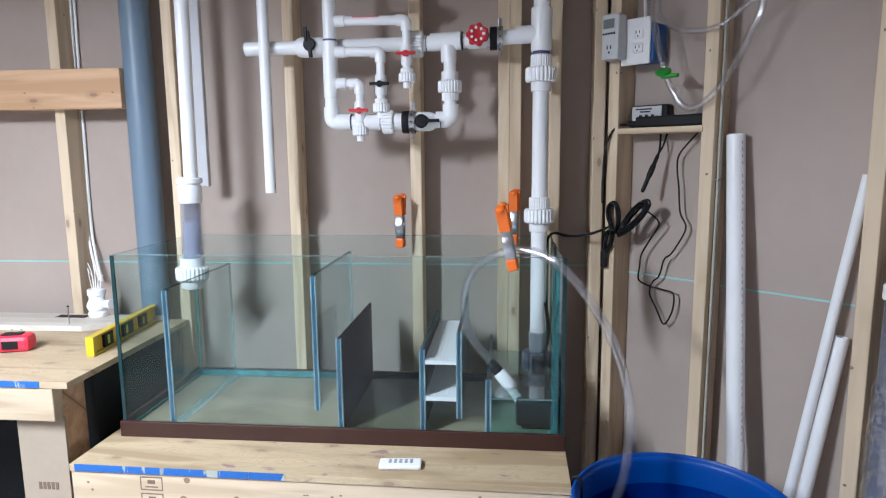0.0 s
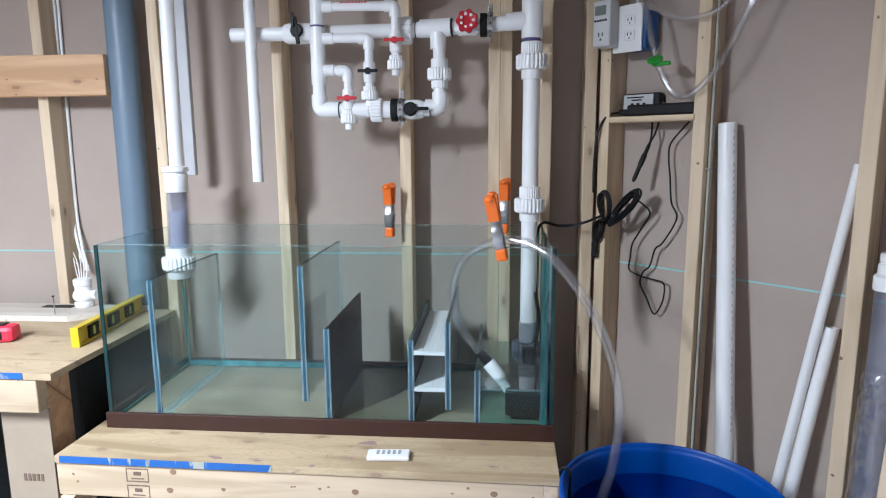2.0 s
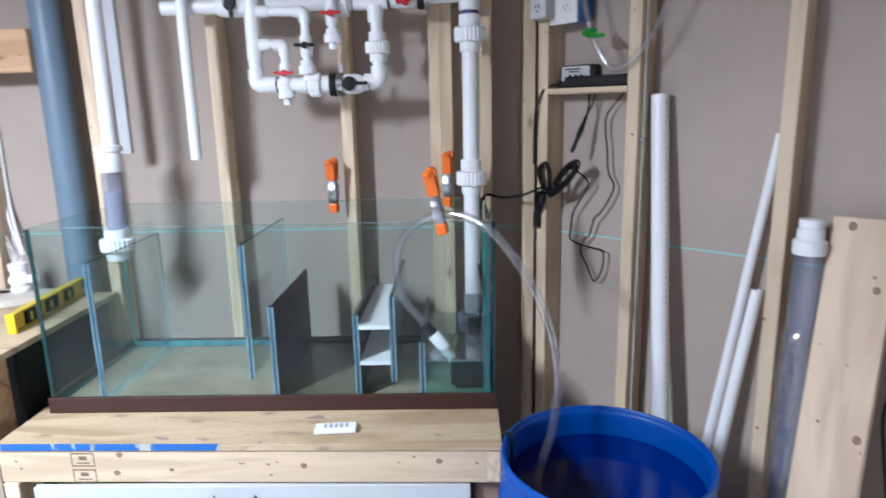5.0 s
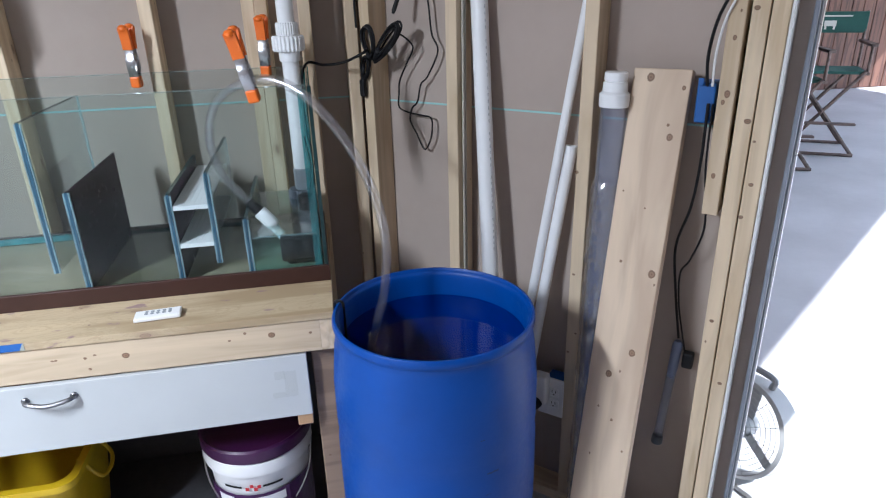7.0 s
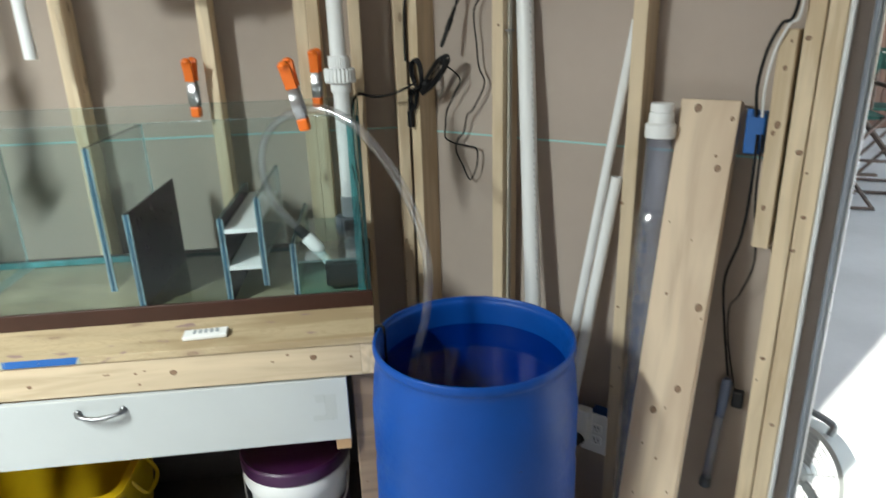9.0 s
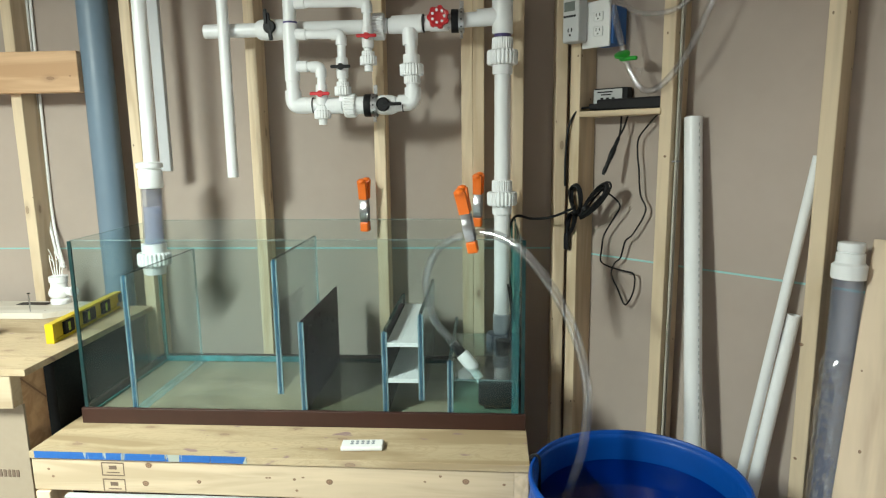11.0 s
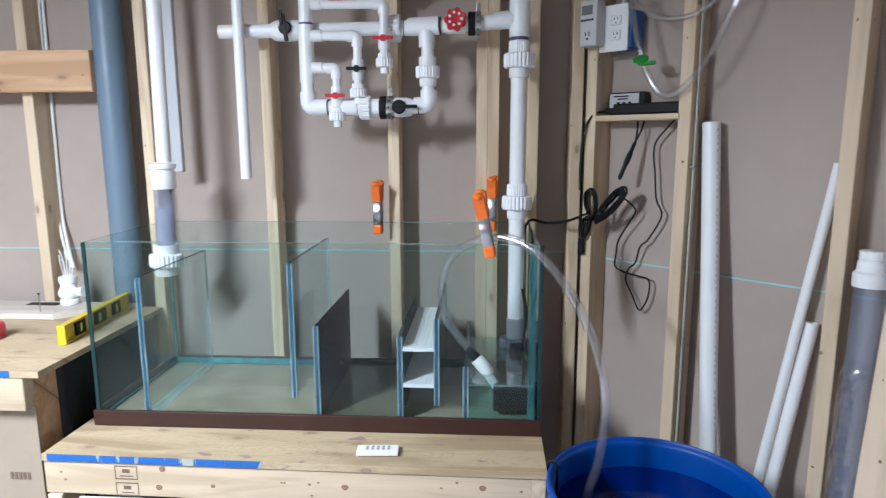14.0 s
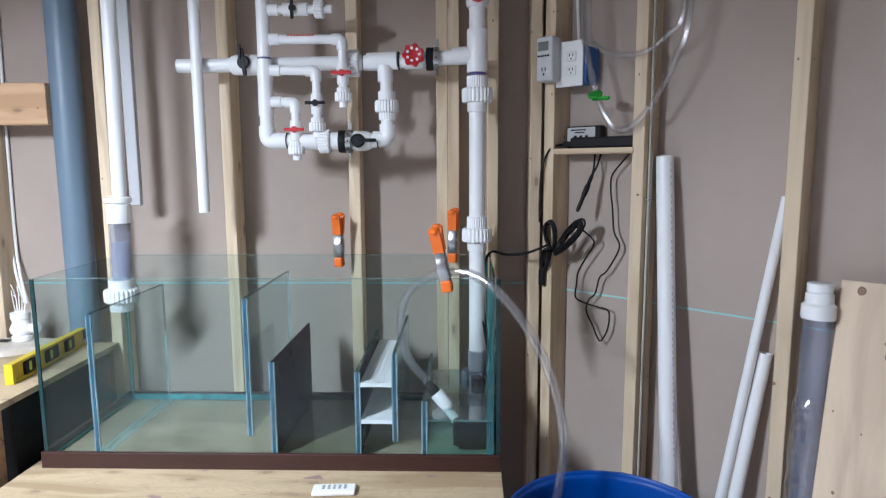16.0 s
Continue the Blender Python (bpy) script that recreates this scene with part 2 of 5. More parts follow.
SCUFF = surface("scuff_blue", (0.004, 0.022, 0.11), 0.6)
PAINT_WHITE = surface("white_melamine", (0.49, 0.51, 0.52), 0.45, vary=0.05, scale=3, marks=0.12, mark_color=(0.5, 0.5, 0.5))
RESIDUE = clear("glue_residue", (0.97, 0.97, 0.96), 0.3, 1.2, film=0.05, film_color=(0.44, 0.46, 0.44))
PLATE = surface("white_plate", (0.80, 0.80, 0.80), 0.4, vary=0.03)
TIMER = surface("grey_timer", (0.55, 0.56, 0.57), 0.5, vary=0.05)
PRINT = surface("pipe_print", (0.40, 0.40, 0.43), 0.6)
LAMP_BLUE = surface("lamp_handle", (0.16, 0.20, 0.32), 0.4)
LCD = surface("lcd", (0.17, 0.19, 0.18), 0.25)
BLUE_BOX = surface("blue_box", (0.012, 0.10, 0.35), 0.5)
tape_mat = Mat("blue_tape", (0.015, 0.10, 0.37), 0.65)
tape_wear = tape_mat.noise(tape_mat.coords((1, 0.15, 0.25)), 24.0, 4, 0.6, 0.5)
tape_fine = tape_mat.noise(tape_mat.coords(), 90.0, 3)
tape_col = tape_mat.mix(tape_fine, (0.012, 0.085, 0.33), (0.022, 0.13, 0.42))
tape_mat.base(tape_mat.mix(tape_mat.ramp(tape_wear, [(0.545, (0, 0, 0)), (0.575, (1, 1, 1))]), tape_col, (0.36, 0.38, 0.33)))
tape_mat.bump(tape_fine, 0.2, 0.0005)
BLUE_TAPE = tape_mat.m
YELLOW = surface("level_yellow", (0.66, 0.48, 0.015), 0.4)
TUB_YELLOW = surface("tub_yellow", (0.56, 0.38, 0.006), 0.45, vary=0.15)
GREEN_CLIP = surface("green_clip", (0.03, 0.30, 0.03), 0.35)
VIAL = surface("vial_green", (0.50, 0.65, 0.10), 0.2)
BUCKET = surface("bucket_white", (0.78, 0.78, 0.79), 0.45, vary=0.04)
LID_PURPLE = surface("lid_purple", (0.05, 0.006, 0.055), 0.42)
INK_PURPLE = surface("ink_purple", (0.05, 0.008, 0.07), 0.5)
STAMP = surface("stamp_ink", (0.16, 0.11, 0.08), 0.8)
TRIM_WHITE = surface("trim_white", (0.80, 0.80, 0.80), 0.5, vary=0.05)
TRACK = surface("door_track_grey", (0.24, 0.26, 0.31), 0.35, vary=0.15, scale=5)
ALUMINIUM = surface("aluminium", (0.62, 0.62, 0.64), 0.3, 1.0)
CANVAS = surface("green_canvas", (0.02, 0.085, 0.07), 0.85)
CREAM = surface("cream_print", (0.6, 0.6, 0.55), 0.8)
CONCRETE = surface("concrete", (0.55, 0.555, 0.575), 0.75, vary=0.14, scale=1.2, bump=0.08)
CEILING = surface("ceiling_paint", (0.45, 0.42, 0.40), 0.9, vary=0.03)
HOUSING = surface("light_housing", (0.75, 0.75, 0.75), 0.5)
glow = Mat("tube_glow")
em = glow.n("Emission", Color=(1, 0.97, 0.93, 1), Strength=6.0)
glow.l(em.outputs[0], glow.out.inputs[0])
GLOW = glow.m

# ---- builders ----


def thing(name, at=(0, 0, 0), label="", category="", group="", kind=""):
    ob = new(name)
    ob.empty_display_size = 0.05
    ob.location = at
    return tagged(ob, label, category, group, kind)


def part(name, bm, material, parent=None, label="", smooth=False, m=None):
    """Links a bmesh as one mesh object under a thing or a part. m: the pose of a board with a grain of its own."""
    me = bpy.data.meshes.new(name)
    bm.normal_update()
    bm.to_mesh(me)
    bm.free()
    me.materials.append(material)
    if smooth:
        for p in me.polygons:
            p.use_smooth = True
        me.set_sharp_from_angle(angle=radians(35))
    ob = new(name, me)
    if parent is not None:
        up, chain = Matrix.Identity(4), parent
        while chain is not None:
            up = chain.matrix_basis.copy() @ up if chain.parent is None else chain.matrix_parent_inverse @ chain.matrix_basis @ up
            chain = chain.parent
        ob.parent = parent
        ob.matrix_parent_inverse = up.inverted()
    if m is not None:
        ob.matrix_basis = m
    if label:
        ob["label"] = label
    return ob


def box(a, b, bevel=0.0, m=None):
    bm = bmesh.new()
    bmesh.ops.create_cube(bm, size=1)
    for v in bm.verts:
        v.co = Vector([(a[i] + b[i]) / 2 + v.co[i] * (b[i] - a[i]) for i in range(3)])
    if bevel:
        bmesh.ops.bevel(bm, geom=bm.edges[:], offset=bevel, segments=2, affect="EDGES", profile=0.5)
    if m is not None:
        bm.transform(m)
    return bm


def lathe(profile, at=(0, 0, 0), n=28, axis="z", cap=True):
    """Turns (radius, height) pairs round an axis through at."""
    bm = bmesh.new()
    rings = []
    for r, h in profile:
        rings.append([bm.verts.new((r * math.cos(2 * math.pi * i / n), r * math.sin(2 * math.pi * i / n), h)) for i in range(n)])
    for p, q in zip(rings, rings[1:]):
        for i in range(n):
            bm.faces.new((p[i], p[(i + 1) % n], q[(i + 1) % n], q[i]))
    if cap:
        bm.faces.new(rings[0][::-1])
        bm.faces.new(rings[-1])
    turn = {"z": Matrix.Identity(4), "x": Matrix.Rotation(radians(90), 4, "Y"), "y": Matrix.Rotation(radians(-90), 4, "X")}[axis] if isinstance(axis, str) else Vector(axis).to_track_quat("Z", "Y").to_matrix().to_4x4()
    bm.transform(Matrix.Translation(at) @ turn)
    bmesh.ops.recalc_face_normals(bm, faces=bm.faces[:])
    return bm


def rod(a, b, r, r2=None, n=24):
    a, b = Vector(a), Vector(b)
    return lathe([(r, 0), (r if r2 is None else r2, (b - a).length)], a, n, tuple(b - a))


def hollow(a, b, r, wall=0.004, n=28):
    """An open tube with a wall."""
    a, b = Vector(a), Vector(b)
    h = (b - a).length
    return lathe([(r, 0), (r, h), (r - wall, h), (r - wall, 0), (r, 0)], a, n, tuple(b - a), cap=False)


def ribbed(at, axis, r, length, ribs=22, depth=0.0025):
    """A union nut or cap with grip ribs round it."""
    bm = bmesh.new()
    n = ribs * 4
    rr = [r if (i % 4) < 2 else r - depth for i in range(n)]
    rings = []
    for f, h in ((0.93, 0), (1, 0.12 * length), (1, 0.88 * length), (0.93, length)):
        rings.append([bm.verts.new((rr[i] * f * math.cos(2 * math.pi * i / n), rr[i] * f * math.sin(2 * math.pi * i / n), h)) for i in range(n)])
    for p, q in zip(rings, rings[1:]):
        for i in range(n):
            bm.faces.new((p[i], p[(i + 1) % n], q[(i + 1) % n], q[i]))
    bm.faces.new(rings[0][::-1])
    bm.faces.new(rings[-1])
    bm.transform(Matrix.Translation(at) @ Vector(axis).to_track_quat("Z", "Y").to_matrix().to_4x4())
    return bm


def smooth_path(points, steps=10):
    """A Catmull-Rom line through points."""
    p = [Vector(q) for q in points]
    p = [2 * p[0] - p[1]] + p + [2 * p[-1] - p[-2]]
    out = []
    for i in range(1, len(p) - 2):
        for k in range(steps):
            t = k / steps
            a, b, c, d = p[i - 1], p[i], p[i + 1], p[i + 2]
            out.append(0.5 * (2 * b + (c - a) * t + (2 * a - 5 * b + 4 * c - d) * t * t + (3 * b - a - 3 * c + d) * t ** 3))
    return out + [p[-2]]


def cord(points, r, steps=10, n=10, inner=0.0):
    """A bent cable or hose along a smooth line."""
    line = smooth_path(points, steps) if steps else [Vector(q) for q in points]
    bm = bmesh.new()

    def sweep(rad, flip):
        rings, side = [], None
        for i, c in enumerate(line):
            way = (line[min(i + 1, len(line) - 1)] - line[max(i - 1, 0)]).normalized()
            if side is None:
                side = way.orthogonal().normalized()
            side = (side - way * side.dot(way)).normalized()
            up = way.cross(side)
            rings.append([bm.verts.new(c + rad * (math.cos(2 * math.pi * k / n) * side + math.sin(2 * math.pi * k / n) * up)) for k in range(n)])
        for p, q in zip(rings, rings[1:]):
            for k in range(n):
                f = (p[k], p[(k + 1) % n], q[(k + 1) % n], q[k])
                bm.faces.new(f[::-1] if flip else f)
        return rings

    outer = sweep(r, False)
    if inner:
        inn = sweep(inner, True)
        for a, b in ((outer[0], inn[0]), (outer[-1], inn[-1])):
            for k in range(n):
                bm.faces.new((a[k], a[(k + 1) % n], b[(k + 1) % n], b[k]))
    else:
        bm.faces.new(outer[0][::-1])
        bm.faces.new(outer[-1])
    bmesh.ops.recalc_face_normals(bm, faces=bm.faces[:])
    return bm


def elbow(corner, a, b, r, reach):
    """A moulded pipe elbow round corner, opening towards a and b, with socket collars."""
    c, a, b = Vector(corner), Vector(a).normalized(), Vector(b).normalized()
    pts = [c + a * reach * (1 - t) ** 2 + b * reach * t ** 2 for t in [i / 8 for i in range(9)]]
    pts = [c + a * (reach + r)] + pts + [c + b * (reach + r)]
    return cord(pts, r, 0, 20)


def slab(points, z0, z1):
    """A flat slab over a plan outline."""
    bm = bmesh.new()
    low = [bm.verts.new((x, y, z0)) for x, y in points]
    top = [bm.verts.new((x, y, z1)) for x, y in points]
    bm.faces.new(low[::-1])
    bm.faces.new(top)
    for i in range(len(points)):
        j = (i + 1) % len(points)
        bm.faces.new((low[i], low[j], top[j], top[i]))
    bmesh.ops.recalc_face_normals(bm, faces=bm.faces[:])
    return bm


def lumber(name, length, wide, thick, m, material, parent, label=""):
    """A board with its length along local x from 0, its width along y, its thickness along z, eased edges."""
    return part(name, box((0, -wide / 2, -thick / 2), (length, wide / 2, thick / 2), 0.003), material, parent, label, m=m)


sheet_mat = Mat("plastic_sheet")
sheet_diff = sheet_mat.n("BsdfDiffuse", Color=(0.85, 0.86, 0.88, 1))
sheet_back = sheet_mat.n("BsdfTranslucent", Color=(0.9, 0.9, 0.92, 1))
sheet_mix = sheet_mat.nt.nodes.new("ShaderNodeMixShader")
sheet_mat.l(sheet_mat.ramp(sheet_mat.noise(sheet_mat.coords((1, 1, 0.3)), 30.0), [(0.3, (0.62, 0.62, 0.62)), (0.7, (0.78, 0.78, 0.78))]), sheet_mix.inputs[0])
sheet_mat.l(sheet_diff.outputs[0], sheet_mix.inputs[1])
sheet_mat.l(sheet_back.outputs[0], sheet_mix.inputs[2])
sheet_mat.l(sheet_mix.outputs[0], sheet_mat.out.inputs[0])
SHEET = sheet_mat.m

knot_mat = Mat("knot", (0.2, 0.1, 0.06), 0.6)
knot_reach = knot_mat.n("VectorMath")
knot_reach.operation = "LENGTH"
knot_mat.l(knot_mat.coords(), knot_reach.inputs[0])
knot_wob = knot_mat.math("ADD", knot_reach.outputs["Value"], knot_mat.math("MULTIPLY", knot_mat.noise(knot_mat.coords(), 3.0), 0.25))
knot_mat.base(knot_mat.ramp(knot_wob, [(0.2, (0.17, 0.095, 0.06)), (0.55, (0.32, 0.20, 0.125)), (0.85, (0.15, 0.085, 0.055)), (1.0, (0.30, 0.20, 0.13))]))
KNOT = knot_mat.m


def knot(parent, m, r, flat=0.85):
    """A branch knot, a hair proud of the face that m's z axis leaves."""
    bm = bmesh.new()
    ring = [bm.verts.new((math.cos(a) * (1 + 0.08 * math.sin(3 * a)), math.sin(a), 0.0)) for a in (2 * math.pi * k / 16 for k in range(16))]
    mid = bm.verts.new((0, 0, 0.0006))
    for k in range(16):
        bm.faces.new((ring[k], ring[(k + 1) % 16], mid))
    part("knot", bm, KNOT, parent, m=m @ Matrix.Diagonal((r, r * flat, 1, 1)))


# the corner of the two framed walls, and the angled wall's own frame: x along it, y into it, z up
CX, CY = 0.787, 0.58
ANGLE = -43.0
WALL = pose(CX, CY, 0, 0, 0, ANGLE)


def on_wall(s, off, z):
    return WALL @ Vector((s, -off, z))


def upright(x, y, z0):
    """Pose of a stud: length up, its narrow face towards -y."""
    return Matrix.Translation((x, y, z0)) @ Matrix(((0, 0, 1), (0, -1, 0), (1, 0, 0))).to_4x4()


TOP = 2.45
# ---- structure ----
tagged(part("floor", slab([(-14, -14), (16, -14), (16, 16), (-14, 16)], -0.1, 0.0), CONCRETE), "grey trowelled concrete floor running out through the doorway", "floor", kind="structure")
tagged(part("ceiling", slab([(-3.1, 0.7), (0.85, 0.7), (3.1, -1.4), (3.1, -4.3), (-3.1, -4.3)], TOP, TOP + 0.1), CEILING), "off-white painted workshop ceiling", "ceiling", kind="structure")


def stud_wall_north():
    w = tagged(part("wall_north", box((-3.0, 0.58, 0), (CX + 0.03, 0.60, TOP)), BOARD), "bare beige-brown sheathing board between open pine studs", "wall", kind="structure")
    part("seam", box((-3.0, 0.5775, 1.2955), (CX, 0.581, 1.3010)), TEAL, w, "thin teal seam line")
    for x in (-2.71, -2.30, -1.89, -1.48, -1.066, -0.662, -0.250, 0.165, 0.452, 0.489, 0.615, 0.753):
        lumber("stud", TOP - 0.08, 0.088, 0.037, upright(x, 0.535, 0.04), PINE, w)
    lumber("bottom_plate", 3.78, 0.088, 0.037, pose(-3.0, 0.535, 0.019), PINE, w)
    lumber("top_plate", 3.78, 0.088, 0.037, pose(-3.0, 0.535, TOP - 0.019), PINE, w)
    return w


def stud_wall_angled():
    w = tagged(part("wall_angled", box((0.0, 0.0, 0), (1.285, 0.02, TOP), m=WALL), BOARD), "angled beige-brown sheathing board between open pine studs", "wall", kind="structure")
    part("seam", box((0.02, -0.0025, 1.2875), (1.15, 0.001, 1.2930), m=WALL), TEAL, w, "thin teal seam line")
    studs = []
    for s in (0.087, 0.393, 0.801, 1.180, 1.220):
        studs.append(lumber("stud", TOP - 0.08, 0.088, 0.037, WALL @ upright(s, -0.045, 0.04), PINE_CLEAN, w))
    lumber("bottom_plate", 1.25, 0.088, 0.037, WALL @ pose(0.03, -0.045, 0.019), PINE, w)
    lumber("top_plate", 1.25, 0.088, 0.037, WALL @ pose(0.03, -0.045, TOP - 0.019), PINE, w)
    block = lumber("stud", 0.50, 0.088, 0.037, WALL @ upright(1.135, -0.052, 1.09), PINE_CLEAN, w, "short pine block nailed beside the door studs")
    for ks, kz, r in ((1.136, 1.509, 0.006), (1.137, 1.385, 0.009), (1.130, 1.366, 0.006), (1.132, 1.190, 0.007)):
        knot(block, WALL @ pose(ks, -0.0964, kz, 90), r * 0.75, 1.4)
    for stud, ks, kz, r in ((studs[3], 1.172, 1.571, 0.009), (studs[3], 1.188, 1.325, 0.011), (studs[4], 1.209, 1.280, 0.005), (studs[4], 1.217, 1.177, 0.008), (studs[4], 1.206, 1.094, 0.008), (studs[3], 1.178, 0.80, 0.008), (studs[4], 1.222, 0.62, 0.008), (studs[2], 0.791, 0.590, 0.006), (studs[2], 0.811, 0.659, 0.005), (studs[2], 0.794, 0.850, 0.006), (studs[2], 0.785, 1.154, 0.008), (studs[1], 0.397, 1.617, 0.006)):
        knot(stud, WALL @ pose(ks, -0.0894, kz, 90), r * 0.75, 0.8)
    return w


wall_n = stud_wall_north()
wall_a = stud_wall_angled()
far = tagged(part("wall_angled_far", box((2.20, -0.089, 0), (3.0, 0.02, TOP), m=WALL), BOARD), "beige board wall past the doorway", "wall", kind="structure")
tagged(part("wall_east", box((2.98, -4.2, 0), (3.08, -1.466, TOP)), BOARD), "beige board side wall", "wall", kind="structure")
tagged(part("wall_south", box((-3.0, -4.3, 0), (3.08, -4.2, TOP)), BOARD), "beige board wall behind the work area", "wall", kind="structure")
tagged(part("wall_west", box((-3.1, -4.3, 0), (-3.0, 0.7, TOP)), BOARD), "beige board wall at the end of the workshop", "wall", kind="structure")
tagged(part("lintel", box((1.285, -0.089, 2.08), (2.20, 0.02, TOP), m=WALL), PINE), "pine header over the open doorway", "lintel", kind="structure")

door = thing("door_1", on_wall(1.27, 0, 0), "open doorway lined with bright white trim and a metal strip", "doorway", kind="structure")
part("jamb", box((1.2395, -0.086, 0), (1.2455, 0.004, 2.058), 0.001, WALL), TRIM_WHITE, door)
part("track", box((1.2775, -0.02, 0), (1.288, 0.045, 2.058), 0.003, WALL), TRACK, door, "grey metal door track")
part("track_lip", box((1.2885, 0.004, 0), (1.2925, 0.016, 2.058), 0.001, WALL), GREY_PVC, door, "dark rubber seal")
part("edge_strip", box((1.2885, 0.020, 0), (1.297, 0.045, 2.058), 0.003, WALL), ALUMINIUM, door, "bright thin metal edge strip")


def door_sheet():
    """Translucent white sheeting gathered beside the opening."""
    bm = bmesh.new()
    rows = []
    for k in range(70):
        z = 0.03 + 2.0 * k / 69
        row = []
        for q in range(13):
            f = q / 12
            swell = 0.004 * noise.noise(Vector((f * 2, 0.0, z * 2.3))) + 0.010 * max(0, 1 - abs(z - 0.95) / 0.16) * f
            low = 0.020 * max(0.0, 0.75 - z) * f
            row.append(bm.verts.new(WALL @ Vector((1.2465 + 0.030 * f + swell + low, 0.008 + 0.009 * math.sin(f * 9 + 1.4 * math.sin(z * 3)) + 0.01 * f, z))))
        rows.append(row)
    for p, q in zip(rows, rows[1:]):
        for k in range(12):
            bm.faces.new((p[k], p[k + 1], q[k + 1], q[k]))
    bmesh.ops.solidify(bm, geom=bm.faces[:], thickness=0.0006)
    sheet = thing("plastic_sheet", on_wall(1.255, 0, 0), "translucent white plastic sheeting gathered beside the doorway", "sheeting")
    part("sheet", bm, SHEET, sheet, smooth=True)


door_sheet()
part("jamb", box((2.178, -0.088, 0), (2.198, 0.10, 2.08), 0.002, WALL), TRIM_WHITE, door)
part("head", box((1.262, -0.088, 2.058), (2.178, 0.10, 2.078), 0.002, WALL), TRIM_WHITE, door)

# ---- outside the doorway ----
# Unseen slab, added so its edge casts the shade line on the ground.
tagged(part("porch_roof", slab([(2.99, -2.3), (10.9, 3.44), (10.9, 9.0), (0.5, 9.0), (0.5, 0.86), (3.05, -1.4)], 2.62, 2.72), TRIM_WHITE), "unseen roof slab added to shade the porch", "roof", kind="structure")
tagged(part("porch_wall_west", box((0.45, 0.75, 0), (0.5, 7.2, 2.62)), OLD_WOOD), "dark reddish porch wall", "wall", kind="structure")


def plank_wall():
    w = tagged(part("porch_wall_far", box((0.45, 7.26, 0), (11.5, 7.32, 2.62)), OLD_WOOD), "weathered reddish-brown vertical plank wall", "wall", kind="structure")
    me = None
    x = 0.5
    while x < 11.2:
        m = upright(x + 0.1, 7.24, 0.01)
        if me is None:
            first = part("plank", box((0, -0.016, -0.096), (2.6, 0.016, 0.096), 0.004), OLD_WOOD, w, m=m)
            me = first.data
        else:
            ob = new("plank", me)
            ob.parent, ob.matrix_basis = w, m
        x += 0.205
    return w


plank_wall()


def director_chair(at, turn):
    m = Matrix.Translation(at) @ pose(0, 0, 0, 0, 0, turn) @ Matrix.Diagonal((1.18, 1.1, 1.04, 1))
    c = thing("director_chair", at, "tall folding wooden director's chair with dark green canvas", "chair", "porch chairs")
    for y in (-0.24, 0.24):
        part("leg", rod(m @ Vector((-0.27, y, 0.02)), m @ Vector((0.25, y, 0.78)), 0.017, n=8), CHAIR_WOOD, c)
        part("leg", rod(m @ Vector((0.27, y, 0.02)), m @ Vector((-0.25, y, 0.78)), 0.017, n=8), CHAIR_WOOD, c)
        part("foot_rail", rod(m @ Vector((-0.28, y * 1.1, 0.02)), m @ Vector((0.28, y * 1.1, 0.02)), 0.016, n=8), CHAIR_WOOD, c)
    for x in (-0.27, 0.27):
        part("post", rod(m @ Vector((x, 0.2, 0.76)), m @ Vector((x, 0.24, 1.28)), 0.014, n=8), CHAIR_WOOD, c)
        part("post", rod(m @ Vector((x, -0.2, 0.76)), m @ Vector((x, -0.2, 1.0)), 0.014, n=8), CHAIR_WOOD, c)
        part("armrest", box((x - 0.025, -0.26, 0.995), (x + 0.025, 0.25, 1.02), 0.004, m), CHAIR_WOOD, c)
        part("seat_rail", rod(m @ Vector((x, -0.24, 0.76)), m @ Vector((x, 0.24, 0.76)), 0.018, n=8), CHAIR_WOOD, c)
    part("footrest", box((-0.25, -0.30, 0.30), (0.25, -0.24, 0.32), 0.004, m), CHAIR_WOOD, c)
    part("seat", box((-0.27, -0.22, 0.75), (0.27, 0.22, 0.775), 0.006, m), CANVAS, c, "dark green canvas seat")
    back = part("backrest", box((-0.28, 0.215, 1.08), (0.28, 0.235, 1.27), 0.006, m), CANVAS, c, "dark green canvas back with a pale print")
    for x0, x1, z0, z1 in ((-0.16, 0.16, 1.225, 1.238), (-0.04, 0.05, 1.14, 1.19), (-0.035, -0.02, 1.11, 1.14), (0.03, 0.045, 1.11, 1.14)):
        part("print", box((x0, 0.209, z0), (x1, 0.2148, z1), 0, m), CREAM, back)
    return c


director_chair((5.58, 4.0, 0), -32)
director_chair((4.80, 3.66, 0), -24)


